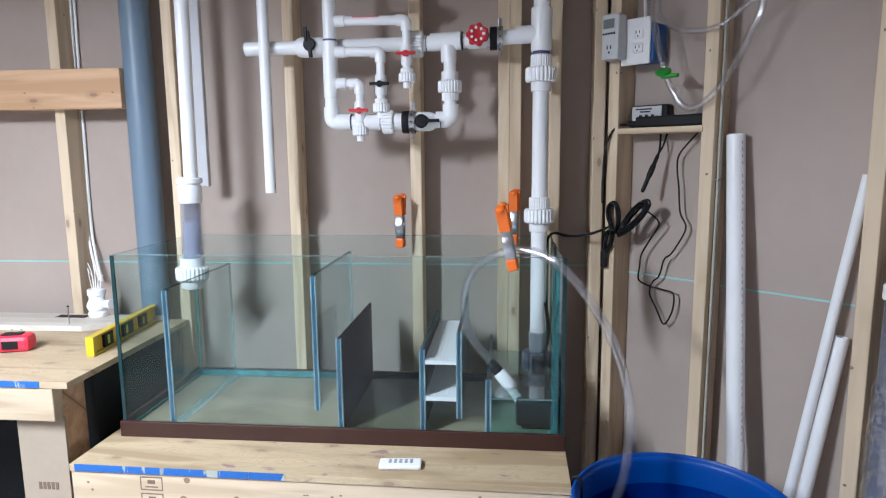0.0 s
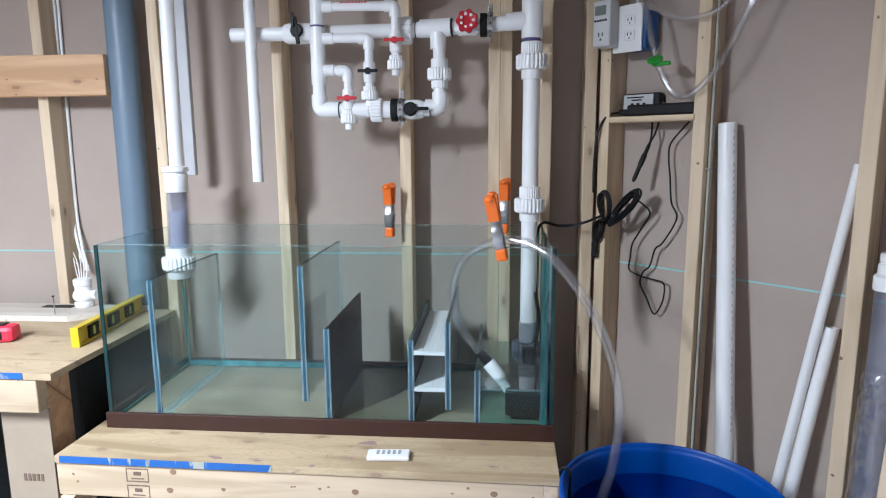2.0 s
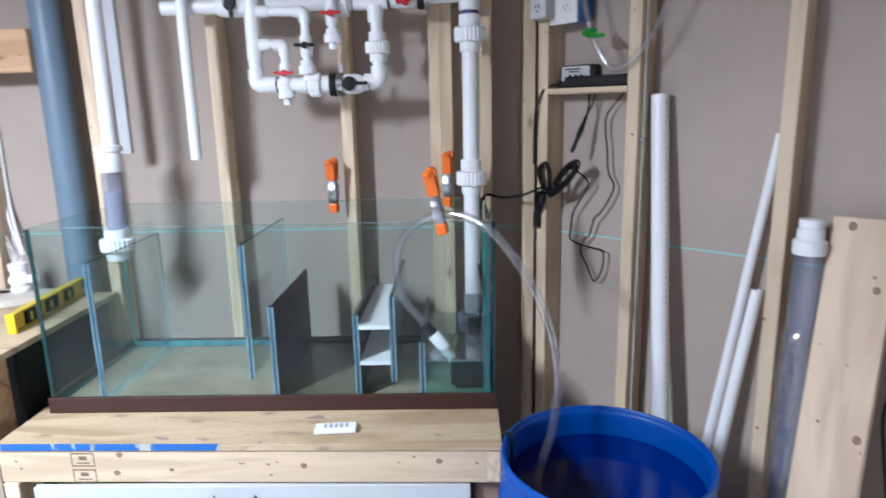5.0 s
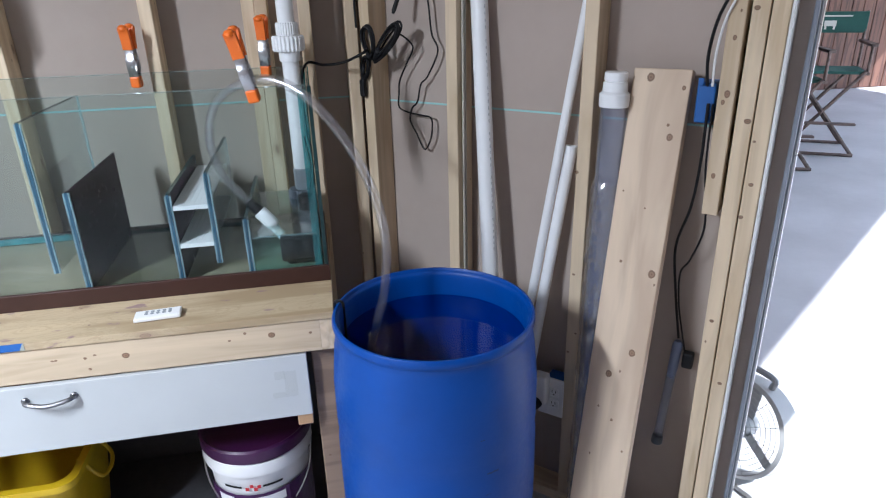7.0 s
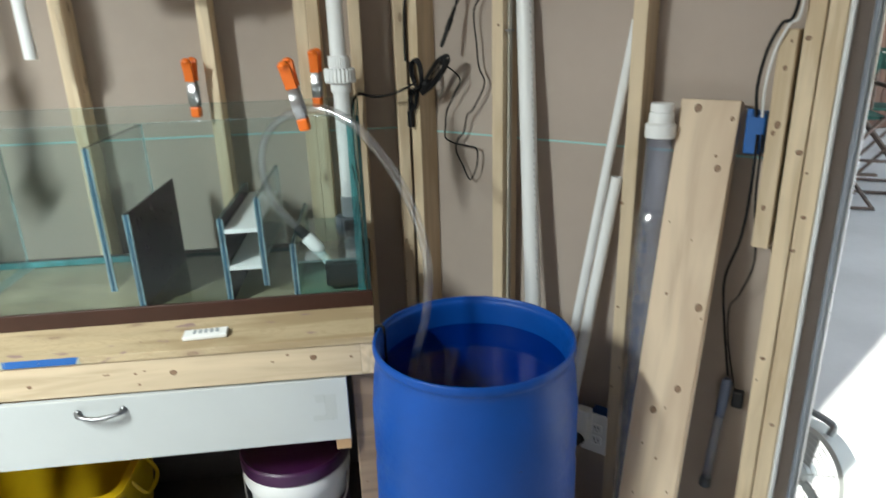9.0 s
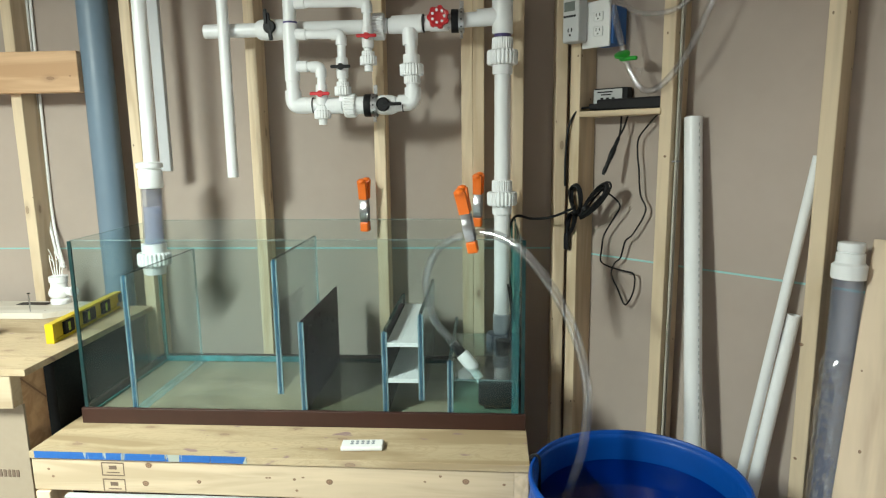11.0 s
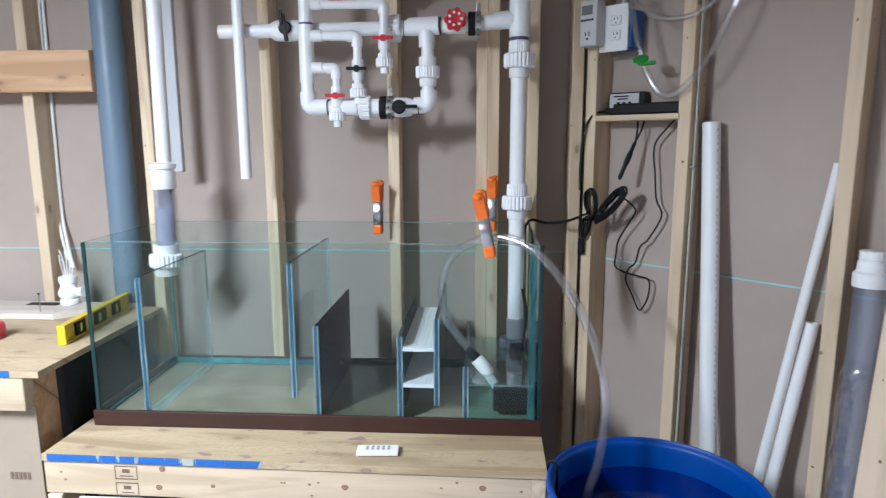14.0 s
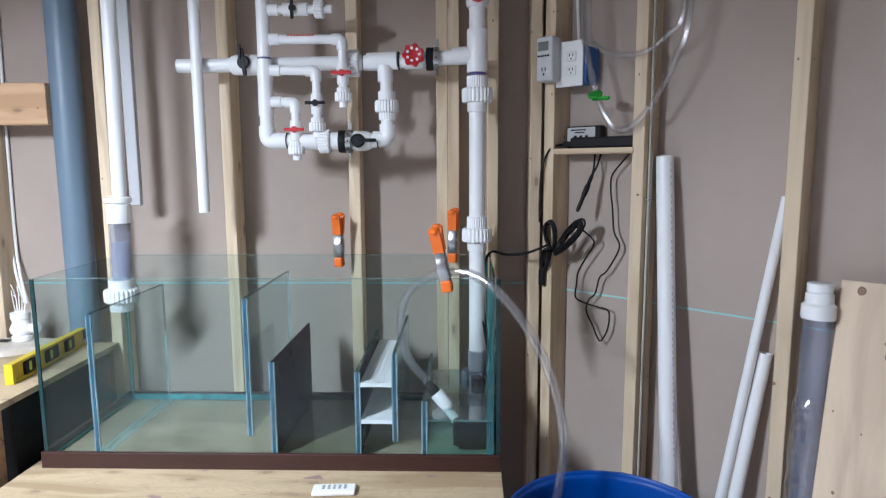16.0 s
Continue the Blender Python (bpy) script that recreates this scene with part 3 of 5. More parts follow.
def floor_fan(at, turn):
    m = Matrix.Translation(at) @ pose(0, 0, 0, 0, 0, turn) @ Matrix.Scale(0.82, 4)
    f = thing("floor_fan", at, "white round floor fan with a wire grille on a tilted stand", "fan")
    tilt = m @ pose(0, 0, 0.24, -14, 0, 0)
    bm = lathe([(0.20, -0.06), (0.215, -0.05), (0.215, 0.05), (0.20, 0.06), (0.195, 0.05), (0.195, -0.05), (0.20, -0.06)], n=40, axis="y", cap=False)
    bm.transform(tilt)
    part("shroud", bm, PAINT_WHITE, f, smooth=True)
    for k in range(7):
        r = 0.05 + 0.022 * k
        pts = [tilt @ Vector((r * math.cos(a * math.pi / 12), -0.055, r * math.sin(a * math.pi / 12))) for a in range(25)]
        part("grille_ring", cord(pts, 0.0010, 0, 5), PAINT_WHITE, f)
    for k in range(12):
        a = k * math.pi / 6
        part("grille_wire", rod(tilt @ Vector((0.04 * math.cos(a), -0.056, 0.04 * math.sin(a))), tilt @ Vector((0.2 * math.cos(a), -0.056, 0.2 * math.sin(a))), 0.0010, n=5), PAINT_WHITE, f)
    bm = lathe([(0.045, -0.062), (0.05, -0.05), (0.05, 0.02), (0.03, 0.07)], n=20, axis="y")
    bm.transform(tilt)
    part("hub", bm, PAINT_WHITE, f, smooth=True)
    for k in range(3):
        bm = box((-0.03, -0.01, 0.04), (0.03, -0.004, 0.185), 0.004)
        bm.transform(tilt @ Matrix.Rotation(k * 2.0944, 4, "Y") @ Matrix.Rotation(0.4, 4, "Z"))
        part("blade", bm, PAINT_WHITE, f)
    part("base", box((-0.17, -0.10, 0.0), (0.17, 0.10, 0.028), 0.012, m), PAINT_WHITE, f)
    part("handle", cord([tilt @ Vector(p) for p in ((-0.07, -0.02, 0.212), (-0.065, -0.02, 0.255), (0.065, -0.02, 0.255), (0.07, -0.02, 0.212))], 0.011, 6, 8), GREY_PVC, f, "dark grey carrying handle")
    return f


floor_fan((1.972, -0.022, 0), -74)

# ---- ceiling lights ----
for lx, ly, lz, turn, watts in SHOP_LIGHTS:
    m = pose(lx, ly, lz, 0, 0, turn)
    shop = thing("shop_light", (lx, ly, TOP), "white twin-tube shop light under the ceiling", "ceiling light")
    part("housing", box((-0.61, -0.06, -0.03), (0.61, 0.06, 0.05), 0.008, m), HOUSING, shop)
    for y in (-0.03, 0.03):
        part("tube", rod(m @ Vector((-0.58, y, -0.038)), m @ Vector((0.58, y, -0.038)), 0.009, n=10), GLOW, shop, "glowing tube")

# ---- the tank stand ----
Z = 0.90


def tank_stand():
    st = thing("tank_stand", (0, 0.15, 0), "pine and plywood tank stand with white drawer and blue tape", "stand")
    x0, x1, y0, y1 = -0.655, 0.616, -0.185, 0.485
    skew = pose(x1, y0, 0, 0, 0, -0.85) @ Matrix.Translation((-x1, -y0, 0))
    part("top", box((x0, y0, Z - 0.019), (x1, y1 - 0.02, Z), 0.0015, skew), PLYWOOD, st)
    laid = skew @ pose(x0, y0 + 0.024, Z - 0.0645, 90)
    beam = lumber("front_beam", x1 - x0 - 0.035, 0.089, 0.038, laid, BEAM, st)
    for kx, kz, r in ((-0.341, 0.868, 0.009), (-0.353, 0.818, 0.009), (-0.212, 0.827, 0.006), (0.124, 0.838, 0.009), (0.462, 0.850, 0.009), (-0.61, 0.850, 0.004), (-0.60, 0.830, 0.004), (0.035, 0.842, 0.004), (0.04, 0.812, 0.004), (0.40, 0.862, 0.004), (0.555, 0.845, 0.004)):
        knot(beam, laid @ Matrix.Translation((kx - x0, kz - (Z - 0.0645), 0.0194)), r)
    lumber("side_beam", y1 - y0 - 0.01, 0.089, 0.038, pose(x1 - 0.020, y0 + 0.006, Z - 0.0645, 90, 0, 90), PINE_PALE, st)
    lumber("back_beam", x1 - x0 - 0.04, 0.089, 0.038, pose(x0, y1 - 0.02, Z - 0.0645, 90), PINE_PALE, st)
    for i in range(2):
        z = Z - 0.046 - 0.045 * i
        for a, b in (((-0.445, z + 0.016), (-0.385, z + 0.019)), ((-0.445, z - 0.018), (-0.385, z - 0.015)), ((-0.445, z - 0.015), (-0.4425, z + 0.016)), ((-0.3875, z - 0.015), (-0.385, z + 0.016)), ((-0.432, z - 0.010), (-0.398, z - 0.007)), ((-0.425, z + 0.000), (-0.405, z + 0.010))):
            part("stamp", box((a[0] - 0.022, y0 + 0.0044, a[1]), (b[0] - 0.022, y0 + 0.0052, b[1]), 0, skew), STAMP, beam, "faded ink stamp")
    for a, b in ((-0.640, -0.545), (-0.5445, -0.405), (-0.4035, -0.292), (-0.2905, -0.176), (-0.1745, -0.082)):
        part("tape_strip", box((a, y0 - 0.0014, Z - 0.017), (b, y0 + 0.001, Z + 0.0006), 0, skew), BLUE_TAPE, st, "torn blue masking tape")
    for px in (x0 + 0.045, x1 - 0.045):
        for py in (y0 + 0.062, y1 - 0.06):
            if px > 0 and py < 0.1:
                continue
            lumber("post", Z - 0.11, 0.089, 0.038, upright(px + (0.02 if px > 0 else -0.02), py, 0.0), PINE, st)
    part("bottom_shelf", box((x0 + 0.085, y0 + 0.02, 0.0005), (x1 - 0.08, y1 - 0.06, 0.0745)), CHARCOAL, st, "black bottom shelf")
    # Post colour carries the shade below the overhang.
    part("front_post", box((0.550, y0 + 0.034, 0.0), (0.612, y0 + 0.072, Z - 0.112), 0.003), SHADED_PINE, st)
    part("back_panel", box((x0 + 0.05, y1 - 0.055, 0.02), (x1 - 0.05, y1 - 0.045, Z - 0.11)), CHARCOAL, st)
    lumber("back_rail", x1 - x0 - 0.14, 0.06, 0.038, pose(x0 + 0.07, y1 - 0.078, 0.585, 90), SHADED_PINE, st, "pine rail across the back, its colour darkened for shade")
    dr = part("drawer", box((x0 + 0.09, y0 + 0.006, 0.605), (0.538, y0 + 0.024, 0.786), 0.0015), PAINT_WHITE, st, "white melamine drawer front")
    for sx0, sx1, sz0, sz1 in ((0.478, 0.508, 0.668, 0.742), (0.455, 0.480, 0.722, 0.744), (0.446, 0.478, 0.668, 0.683)):
        part("residue", box((sx0, y0 + 0.0052, sz0), (sx1, y0 + 0.0062, sz1), 0.0003), RESIDUE, dr, "grey glue residue")
    part("drawer_box", box((x0 + 0.11, y0 + 0.026, 0.63), (0.52, y1 - 0.08, 0.76)), PINE_ORANGE, st)
    h = [(-0.112, y0 + 0.004, 0.752), (-0.104, y0 - 0.012, 0.751), (-0.06, y0 - 0.020, 0.746), (-0.014, y0 - 0.012, 0.751), (-0.006, y0 + 0.004, 0.752)]
    part("handle", cord(h, 0.0056, 8, 10), PEWTER, dr, "dark pewter bow handle")
    for hx in (-0.112, -0.006):
        part("boss", lathe([(0.009, 0), (0.009, 0.004), (0.006, 0.007)], (hx, y0 + 0.006, 0.752), 16, (0, -1, 0)), PEWTER, dr)
    part("block", box((0.498, y0 + 0.010, 0.572), (0.537, y0 + 0.055, 0.6045), 0.002), PINE_ORANGE, st)
    return st


tank_stand()


def salt_bucket(at):
    b = thing("salt_bucket", at, "white salt bucket with dark purple lid, under the stand", "bucket")
    part("pail", lathe([(0.132, 0.0), (0.135, 0.006), (0.150, 0.345), (0.152, 0.35), (0.146, 0.35)], at, 48), BUCKET, b, smooth=True)
    part("collar", lathe([(0.1505, 0.270), (0.159, 0.276), (0.1605, 0.284), (0.1605, 0.314), (0.159, 0.320), (0.1525, 0.3235)], at, 48, cap=False), BUCKET, b, smooth=True)
    part("lid", lathe([(0.161, 0.325), (0.163, 0.33), (0.163, 0.362), (0.158, 0.368), (0.150, 0.362), (0.05, 0.360)], at, 48), LID_PURPLE, b, "dark purple plastic lid", True)
    a = Vector(at)

    def band(r, a0, a1, z0, z1, mat, label):
        bm = bmesh.new()
        lo, hi = [], []
        for i in range(13):
            t = radians(a0 + (a1 - a0) * i / 12)
            lo.append(bm.verts.new(a + Vector((r * math.cos(t), r * math.sin(t), z0))))
            hi.append(bm.verts.new(a + Vector(((r + 0.0006) * math.cos(t), (r + 0.0006) * math.sin(t), z1))))
        for i in range(12):
            bm.faces.new((lo[i], lo[i + 1], hi[i + 1], hi[i]))
        part("print", bm, mat, b, label)

    band(0.1487, -160, 20, 0.03, 0.205, INK_PURPLE, "dark purple printed band")
    for a0, a1 in ((-128, -107), (-84, -62)):
        band(0.1502, a0, a1, 0.230, 0.238, BLACK, "dark lettering bar")
    for a0, z in ((-103, 0.222), (-98, 0.232), (-94, 0.22), (-90, 0.228)):
        band(0.1506, a0, a0 + 4, z, z + 0.012, RED, "small red emblem")
    for a0, a1 in ((-140, -118), (-95, -60)):
        band(0.1496, a0, a1, 0.165, 0.195, BUCKET, "white lettering bar")
    part("bail", cord([(at[0] + 0.158 * math.cos(t), at[1] - 0.10 * math.sin(t) - 0.03, at[2] + 0.29 - 0.19 * math.sin(t)) for t in [i * math.pi / 8 for i in range(9)]], 0.0025, 4, 6), STEEL, b, "wire bail handle")
    return b


salt_bucket((0.352, 0.070, 0.075))


def storage_tub(at):
    t = thing("storage_tub", at, "open yellow plastic tub under the stand", "tub")
    bm = bmesh.new()
    rings = []
    for inset, z in ((0.035, 0.0), (0.0, 0.30), (-0.018, 0.305), (-0.018, 0.325), (0.004, 0.325), (0.038, 0.012)):
        w, d = 0.26 - inset, 0.19 - inset
        ring = []
        for cx, cy, a0 in ((1, 1, 0), (-1, 1, 90), (-1, -1, 180), (1, -1, 270)):
            for k in range(5):
                a = radians(a0 + k * 22.5)
                ring.append(bm.verts.new((at[0] + cx * (w - 0.05) + 0.05 * math.cos(a), at[1] + cy * (d - 0.05) + 0.05 * math.sin(a), at[2] + z)))
        rings.append(ring)
    for p, q in zip(rings, rings[1:]):
        for i in range(20):
            bm.faces.new((p[i], p[(i + 1) % 20], q[(i + 1) % 20], q[i]))
    bm.faces.new(rings[0][::-1])
    bm.faces.new(rings[-1])
    bmesh.ops.recalc_face_normals(bm, faces=bm.faces[:])
    part("body", bm, TUB_YELLOW, t, smooth=True)
    for zz in (0.20, 0.245):
        part("rib", box((at[0] - 0.20, at[1] - 0.205, at[2] + zz), (at[0] + 0.20, at[1] - 0.182, at[2] + zz + 0.012), 0.004), TUB_YELLOW, t)
    part("handle", cord([(at[0] + 0.24, at[1] - 0.06, at[2] + 0.30), (at[0] + 0.29, at[1] - 0.05, at[2] + 0.22), (at[0] + 0.29, at[1] + 0.05, at[2] + 0.22), (at[0] + 0.24, at[1] + 0.06, at[2] + 0.30)], 0.006, 6, 8), TUB_YELLOW, t)
    return t


storage_tub((-0.40, 0.14, 0.075))

# ---- the aquarium sump ----
GX0, GX1, GY0, GY1, GZ0, GZ1 = -0.611, 0.611, 0.004, 0.462, 0.905, 1.415


def sump():
    tk = thing("aquarium_sump", (0, 0.23, Z), "rimless glass aquarium sump with blue-edged baffles on a brown base trim", "aquarium")
    t = 0.009
    fr = part("base_trim", box((-0.617, -0.001, Z), (0.617, 0.010, Z + 0.045), 0.002), BROWN, tk, "dark brown plastic base trim")
    part("trim_side", box((-0.617, 0.0125, Z), (-0.606, 0.467, Z + 0.045), 0.002), BROWN, fr)
    part("trim_side", box((0.606, 0.0125, Z), (0.617, 0.467, Z + 0.045), 0.002), BROWN, fr)
    part("trim_back", box((-0.604, 0.457, Z), (0.604, 0.467, Z + 0.045), 0.002), BROWN, fr)
    part("floor_pane", box((GX0 + 0.01, 0.014, Z + 0.006), (GX1 - 0.01, 0.455, Z + 0.022)), TANK_FLOOR, tk, "wet film-covered bottom pane")
    zb = Z + 0.024
    panes = {
        "front": ((GX0 + t + 0.001, 0.0115, zb), (GX1 - t - 0.001, 0.0115 + t, GZ1)),
        "back": ((GX0 + t + 0.001, GY1 - t - 0.008, zb), (GX1 - t - 0.001, GY1 - 0.008, GZ1)),
        "side": ((GX0 + 0.006, 0.0115, zb), (GX0 + 0.006 + t - 0.006, GY1 - 0.008, GZ1)),
        "side_b": ((GX1 - t, 0.0115, zb), (GX1 - 0.006, GY1 - 0.008, GZ1)),
    }
    for key, (a, b) in panes.items():
        p = part("pane", box(a, b), GLASS if key in ("front", "back") else SIDE_GLASS, tk, "clear glass pane")
        p.visible_shadow = False
        part("top_edge", box((a[0], a[1], GZ1 + 0.0004), (b[0], b[1], GZ1 + 0.0018)), GLASS_RIM, p)
    for x in (GX0 + 0.002, GX1 - 0.0055):
        part("corner_edge", box((x - 0.001, 0.0065, zb + 0.01), (x + 0.0085, 0.0110, GZ1)), EDGE_DARK, tk, "dark green glass edge")
        part("corner_edge", box((x, GY1 - 0.0075, zb + 0.01), (x + 0.004, GY1 - 0.004, GZ1)), EDGE_GREEN, tk)
    part("inner_edge", box((GX1 - 0.031, 0.0215, zb), (GX1 - 0.012, 0.0245, GZ1 - 0.01)), SEAM_TEAL, tk, "teal glass seam")
    for x in (GX0 + t + 0.003, GX1 - t - 0.009):
        part("silicone", box((x, 0.448, zb), (x + 0.006, 0.4525, GZ1 - 0.005)), EDGE_GREEN, tk)
        part("silicone", box((x, 0.022, zb), (x + 0.006, 0.446, zb + 0.006)), EDGE_GREEN, tk)
    part("silicone", box((-0.59, 0.444, zb), (-0.06, 0.4525, zb + 0.018)), TEAL_BEAD, tk, "bright teal silicone bead")
    part("silicone", box((-0.056, 0.446, zb), (0.59, 0.4525, zb + 0.012)), EDGE_DARK, tk, "dark silicone bead")
    def bead(x, half, y0, y1, z0, z1, seed):
        """A hand-run silicone bead with a wandering width."""
        bm = bmesh.new()
        rows, rnd = [], random.Random(seed)
        for k in range(19):
            z = z0 + (z1 - z0) * k / 18
            h, o = half * rnd.uniform(0.85, 1.2), half * rnd.uniform(-0.15, 0.15)
            rows.append([bm.verts.new((x + o + dx * h, y, z)) for dx, y in ((-1, y1), (-0.7, y0 + 0.0006), (0, y0), (0.7, y0 + 0.0006), (1, y1))])
        for p, q in zip(rows, rows[1:]):
            for k in range(4):
                bm.faces.new((p[k], p[k + 1], q[k + 1], q[k]))
            bm.faces.new((p[4], p[0], q[0], q[4]))
        bm.faces.new(rows[0][::-1])
        bm.faces.new(rows[-1])
        bmesh.ops.recalc_face_normals(bm, faces=bm.faces[:])
        return bm

    # baffles: x, bottom, top, material
    for x, z0, z1, sheet in ((-0.472, zb, 1.318, BAFFLE_GLASS), (-0.053, 0.985, 1.362, BAFFLE_GLASS), (0.238, zb, 1.166, ACRYLIC), (0.337, 0.972, 1.215, BAFFLE_GLASS), (0.415, zb, 1.086, BAFFLE_GLASS)):
        dark = sheet is ACRYLIC
        b = part("baffle", box((x - 0.003 if dark else x - 0.0045, 0.024, z0), (x + 0.003 if dark else x + 0.0045, 0.4445, z1)), sheet, tk, "glossy dark acrylic baffle" if dark else "clear glass baffle with blue edges")
        b.visible_shadow = dark
        part("edge", box((x - 0.0035, 0.0212, z0), (x + 0.0035, 0.0238, z1)), EDGE, b, "blue glass edge")
        for side in (-1, 1):
            part("silicone_bead", bead(x + side * 0.0060, 0.0022, 0.0208, 0.0245, z0, z1 - 0.003, int(x * 1000) + side), BEAD, b, "pale silicone bead", True)
        part("silicone_bead", bead(x, 0.0040, 0.4435, 0.4462, z0, z1, int(x * 1000) + 7), SMEAR, b, smooth=True)
        part("top_edge", box((x - 0.0045, 0.0245, z1 + 0.0003), (x + 0.0045, 0.444, z1 + 0.0012)), EDGE_DARK, b)
    for x in (-0.4605, -0.4835):
        bm = bead(x, 0.007, 0.0, 0.004, 0.026, 0.442, int(x * 900))
        bm.transform(Matrix(((1, 0, 0, 0), (0, 0, 1, 0), (0, -1, 0, zb + 0.0045), (0, 0, 0, 1))))
        part("silicone_bead", bm, SMEAR, tk, "smeared silicone along the bottom", True)
    d = part("dark_baffle", box((0.008, 0.024, zb), (0.014, 0.4445, 1.19)), ACRYLIC, tk, "glossy dark acrylic baffle")
    part("edge", box((0.0075, 0.0212, zb), (0.0145, 0.0238, 1.190)), EDGE, d, "blue glass edge")
    for side in (-1, 1):
        part("silicone_bead", bead(0.011 + side * 0.0060, 0.0022, 0.0208, 0.0245, zb, 1.189, 40 + side), BEAD, d, "pale silicone bead", True)
    # two grid shelves between the baffles
    for zs in (1.030, 1.132):
        sh = part("grid_shelf", box((0.2435, 0.026, zs - 0.010), (0.3315, 0.443, zs - 0.004)), EGGCRATE, tk, "white plastic grid shelf")
        for k in range(7):
            part("rib", box((0.2445 + 0.0125 * k, 0.026, zs - 0.0037), (0.2563 + 0.0125 * k, 0.443, zs + 0.001)), EGGCRATE, sh)
    for piece in tk.children_recursive:
        if piece.name.split(".")[0] in ("edge", "top_edge", "silicone_bead", "corner_edge", "inner_edge"):
            piece.visible_shadow = False
    return tk


sump()
pool = tagged(part("sump_water", box((0.4205, 0.0225, 0.9245), (0.5985, 0.4435, 1.031)), WATER_GREEN), "clear green-tinted water in the pump chamber", "water", kind="structure")
pool.visible_shadow = False
skin = tagged(part("water_surface", box((0.4205, 0.0255, 1.0325), (0.592, 0.4435, 1.0335)), WATER_SKIN), "still reflective surface of the pump chamber water", "water", kind="structure")
skin.visible_shadow = False
part("meniscus", box((0.4205, 0.0208, 1.0300), (0.598, 0.0224, 1.0340)), SMEAR, skin, "pale waterline along the front glass")
shallow = tagged(part("sump_water", box((0.0155, 0.0245, 0.9245), (0.233, 0.4435, 0.934)), SHALLOW), "shallow water on the aquarium bottom", "water", kind="structure")
shallow.visible_shadow = False


def return_pump():
    p = thing("return_pump", (0.55, 0.15, 0.925), "black submersible pump standing in the pump chamber", "pump")
    part("body", box((0.490, 0.07, 0.935), (0.592, 0.20, 1.006), 0.008), BLACK, p)
    part("power_cord", cord([(0.580, 0.335, 1.225), (0.585, 0.332, 1.19), (0.591, 0.33, 1.142), (0.589, 0.328, 1.10), (0.585, 0.325, 1.07), (0.576, 0.318, 1.01), (0.57, 0.29, 0.99)], 0.0028, 6, 8), RUBBER, p, "black power cord")
    part("foot", box((0.505, 0.08, 0.925), (0.585, 0.19, 0.936), 0.003), BLACK, p)
    part("volute", lathe([(0.036, 0), (0.040, 0.008), (0.040, 0.03), (0.030, 0.036)], (0.545, 0.20, 0.985), 28, (0, 1, 0)), BLACK, p, smooth=True)
    part("outlet", lathe([(0.018, 0), (0.018, 0.05), (0.022, 0.052), (0.022, 0.075)], (0.565, 0.30, 0.98), 24), BLACK, p)
    part("head", box((0.51, 0.235, 0.935), (0.594, 0.35, 0.985), 0.01), BLACK, p)
    return p


return_pump()


def pvc_nut(at, axis, r, length, parent, ribs=24):
    part("union_nut", ribbed(at, axis, r, length, ribs, r * 0.06), PVC, parent, "white ribbed union nut")


def return_riser():
    x, y = 0.562, 0.372
    r = thing("return_riser", (x, y, 1.02), "white PVC return riser with ribbed unions into the sump", "pipe")
    part("pipe", rod((x, y, 1.11), (x, y, 1.455), 0.0241), PVC, r, smooth=True)
    part("pipe", rod((x, y, 1.535), (x, y, 1.862), 0.0241), PVC, r, smooth=True)
    part("pipe", rod((x, y, 2.10), (x, y, 2.40), 0.0241), PVC, r, smooth=True)
    part("grey_adapter", lathe([(0.024, 0), (0.026, 0.004), (0.027, 0.05), (0.0275, 0.062), (0.0245, 0.066)], (x, y, 1.056), 28), GREY_PVC, r, "grey PVC adapter", True)
    part("grey_nut", ribbed((x - 0.004, y, 0.996), (0, 0, 1), 0.045, 0.060, 22, 0.004), NUT_GREY, r, "dark grey ribbed pump nut")
    for z in (1.44, 1.862):
        part("union_end", lathe([(0.029, 0), (0.030, 0.004), (0.030, 0.028)], (x, y, z), 28), PVC, r, smooth=True)
        pvc_nut((x, y, z + 0.028), (0, 0, 1), 0.0465, 0.042, r)
        part("union_end", ribbed((x, y, z + 0.070), (0, 0, 1), 0.0315, 0.036, 26, 0.0015), PVC, r)
    part("primer_ring", lathe([(0.0247, 0), (0.0247, 0.008)], (x, y, 1.970), 24), PURPLE, r, "purple primer ring")
    part("tee", lathe([(0.030, 0), (0.031, 0.004), (0.031, 0.120), (0.030, 0.124)], (x, y, 1.978), 28), PVC, r, smooth=True)
    part("tee_branch", lathe([(0.024, 0), (0.026, 0.03), (0.025, 0.075)], (x, y, 2.03), 24, (-1, 0, -0.06)), PVC, r, smooth=True)
    part("valve_body", lathe([(0.030, 0), (0.034, 0.01), (0.034, 0.05), (0.030, 0.06)], (x, y, 2.165), 24), PVC, r, smooth=True)
    part("valve_knob", lathe([(0.022, 0), (0.025, 0.006), (0.025, 0.016), (0.018, 0.02)], (x, y - 0.035, 2.195), 24, (0, -1, 0)), RED, r, "red valve knob", True)
    return r


return_riser()


def lever(at, axis, span, mat, parent, along=(1, 0, 0), knob=0.34):
    """A butterfly valve handle facing the room."""
    hub = part("valve_handle", lathe([(span * knob * 0.9, 0), (span * knob, 0.006), (span * knob * 0.8, 0.012)], at, 18, axis), mat, parent, "valve handle", True)
    m = Matrix.Translation(Vector(at) + Vector(axis) * 0.009)
    a = Vector(along).normalized()
    q = a.to_track_quat("X", "Z").to_matrix().to_4x4()
    part("handle_wing", box((-span, -0.004, -span * 0.16), (span, 0.004, span * 0.16), 0.003, m @ q), mat, hub)


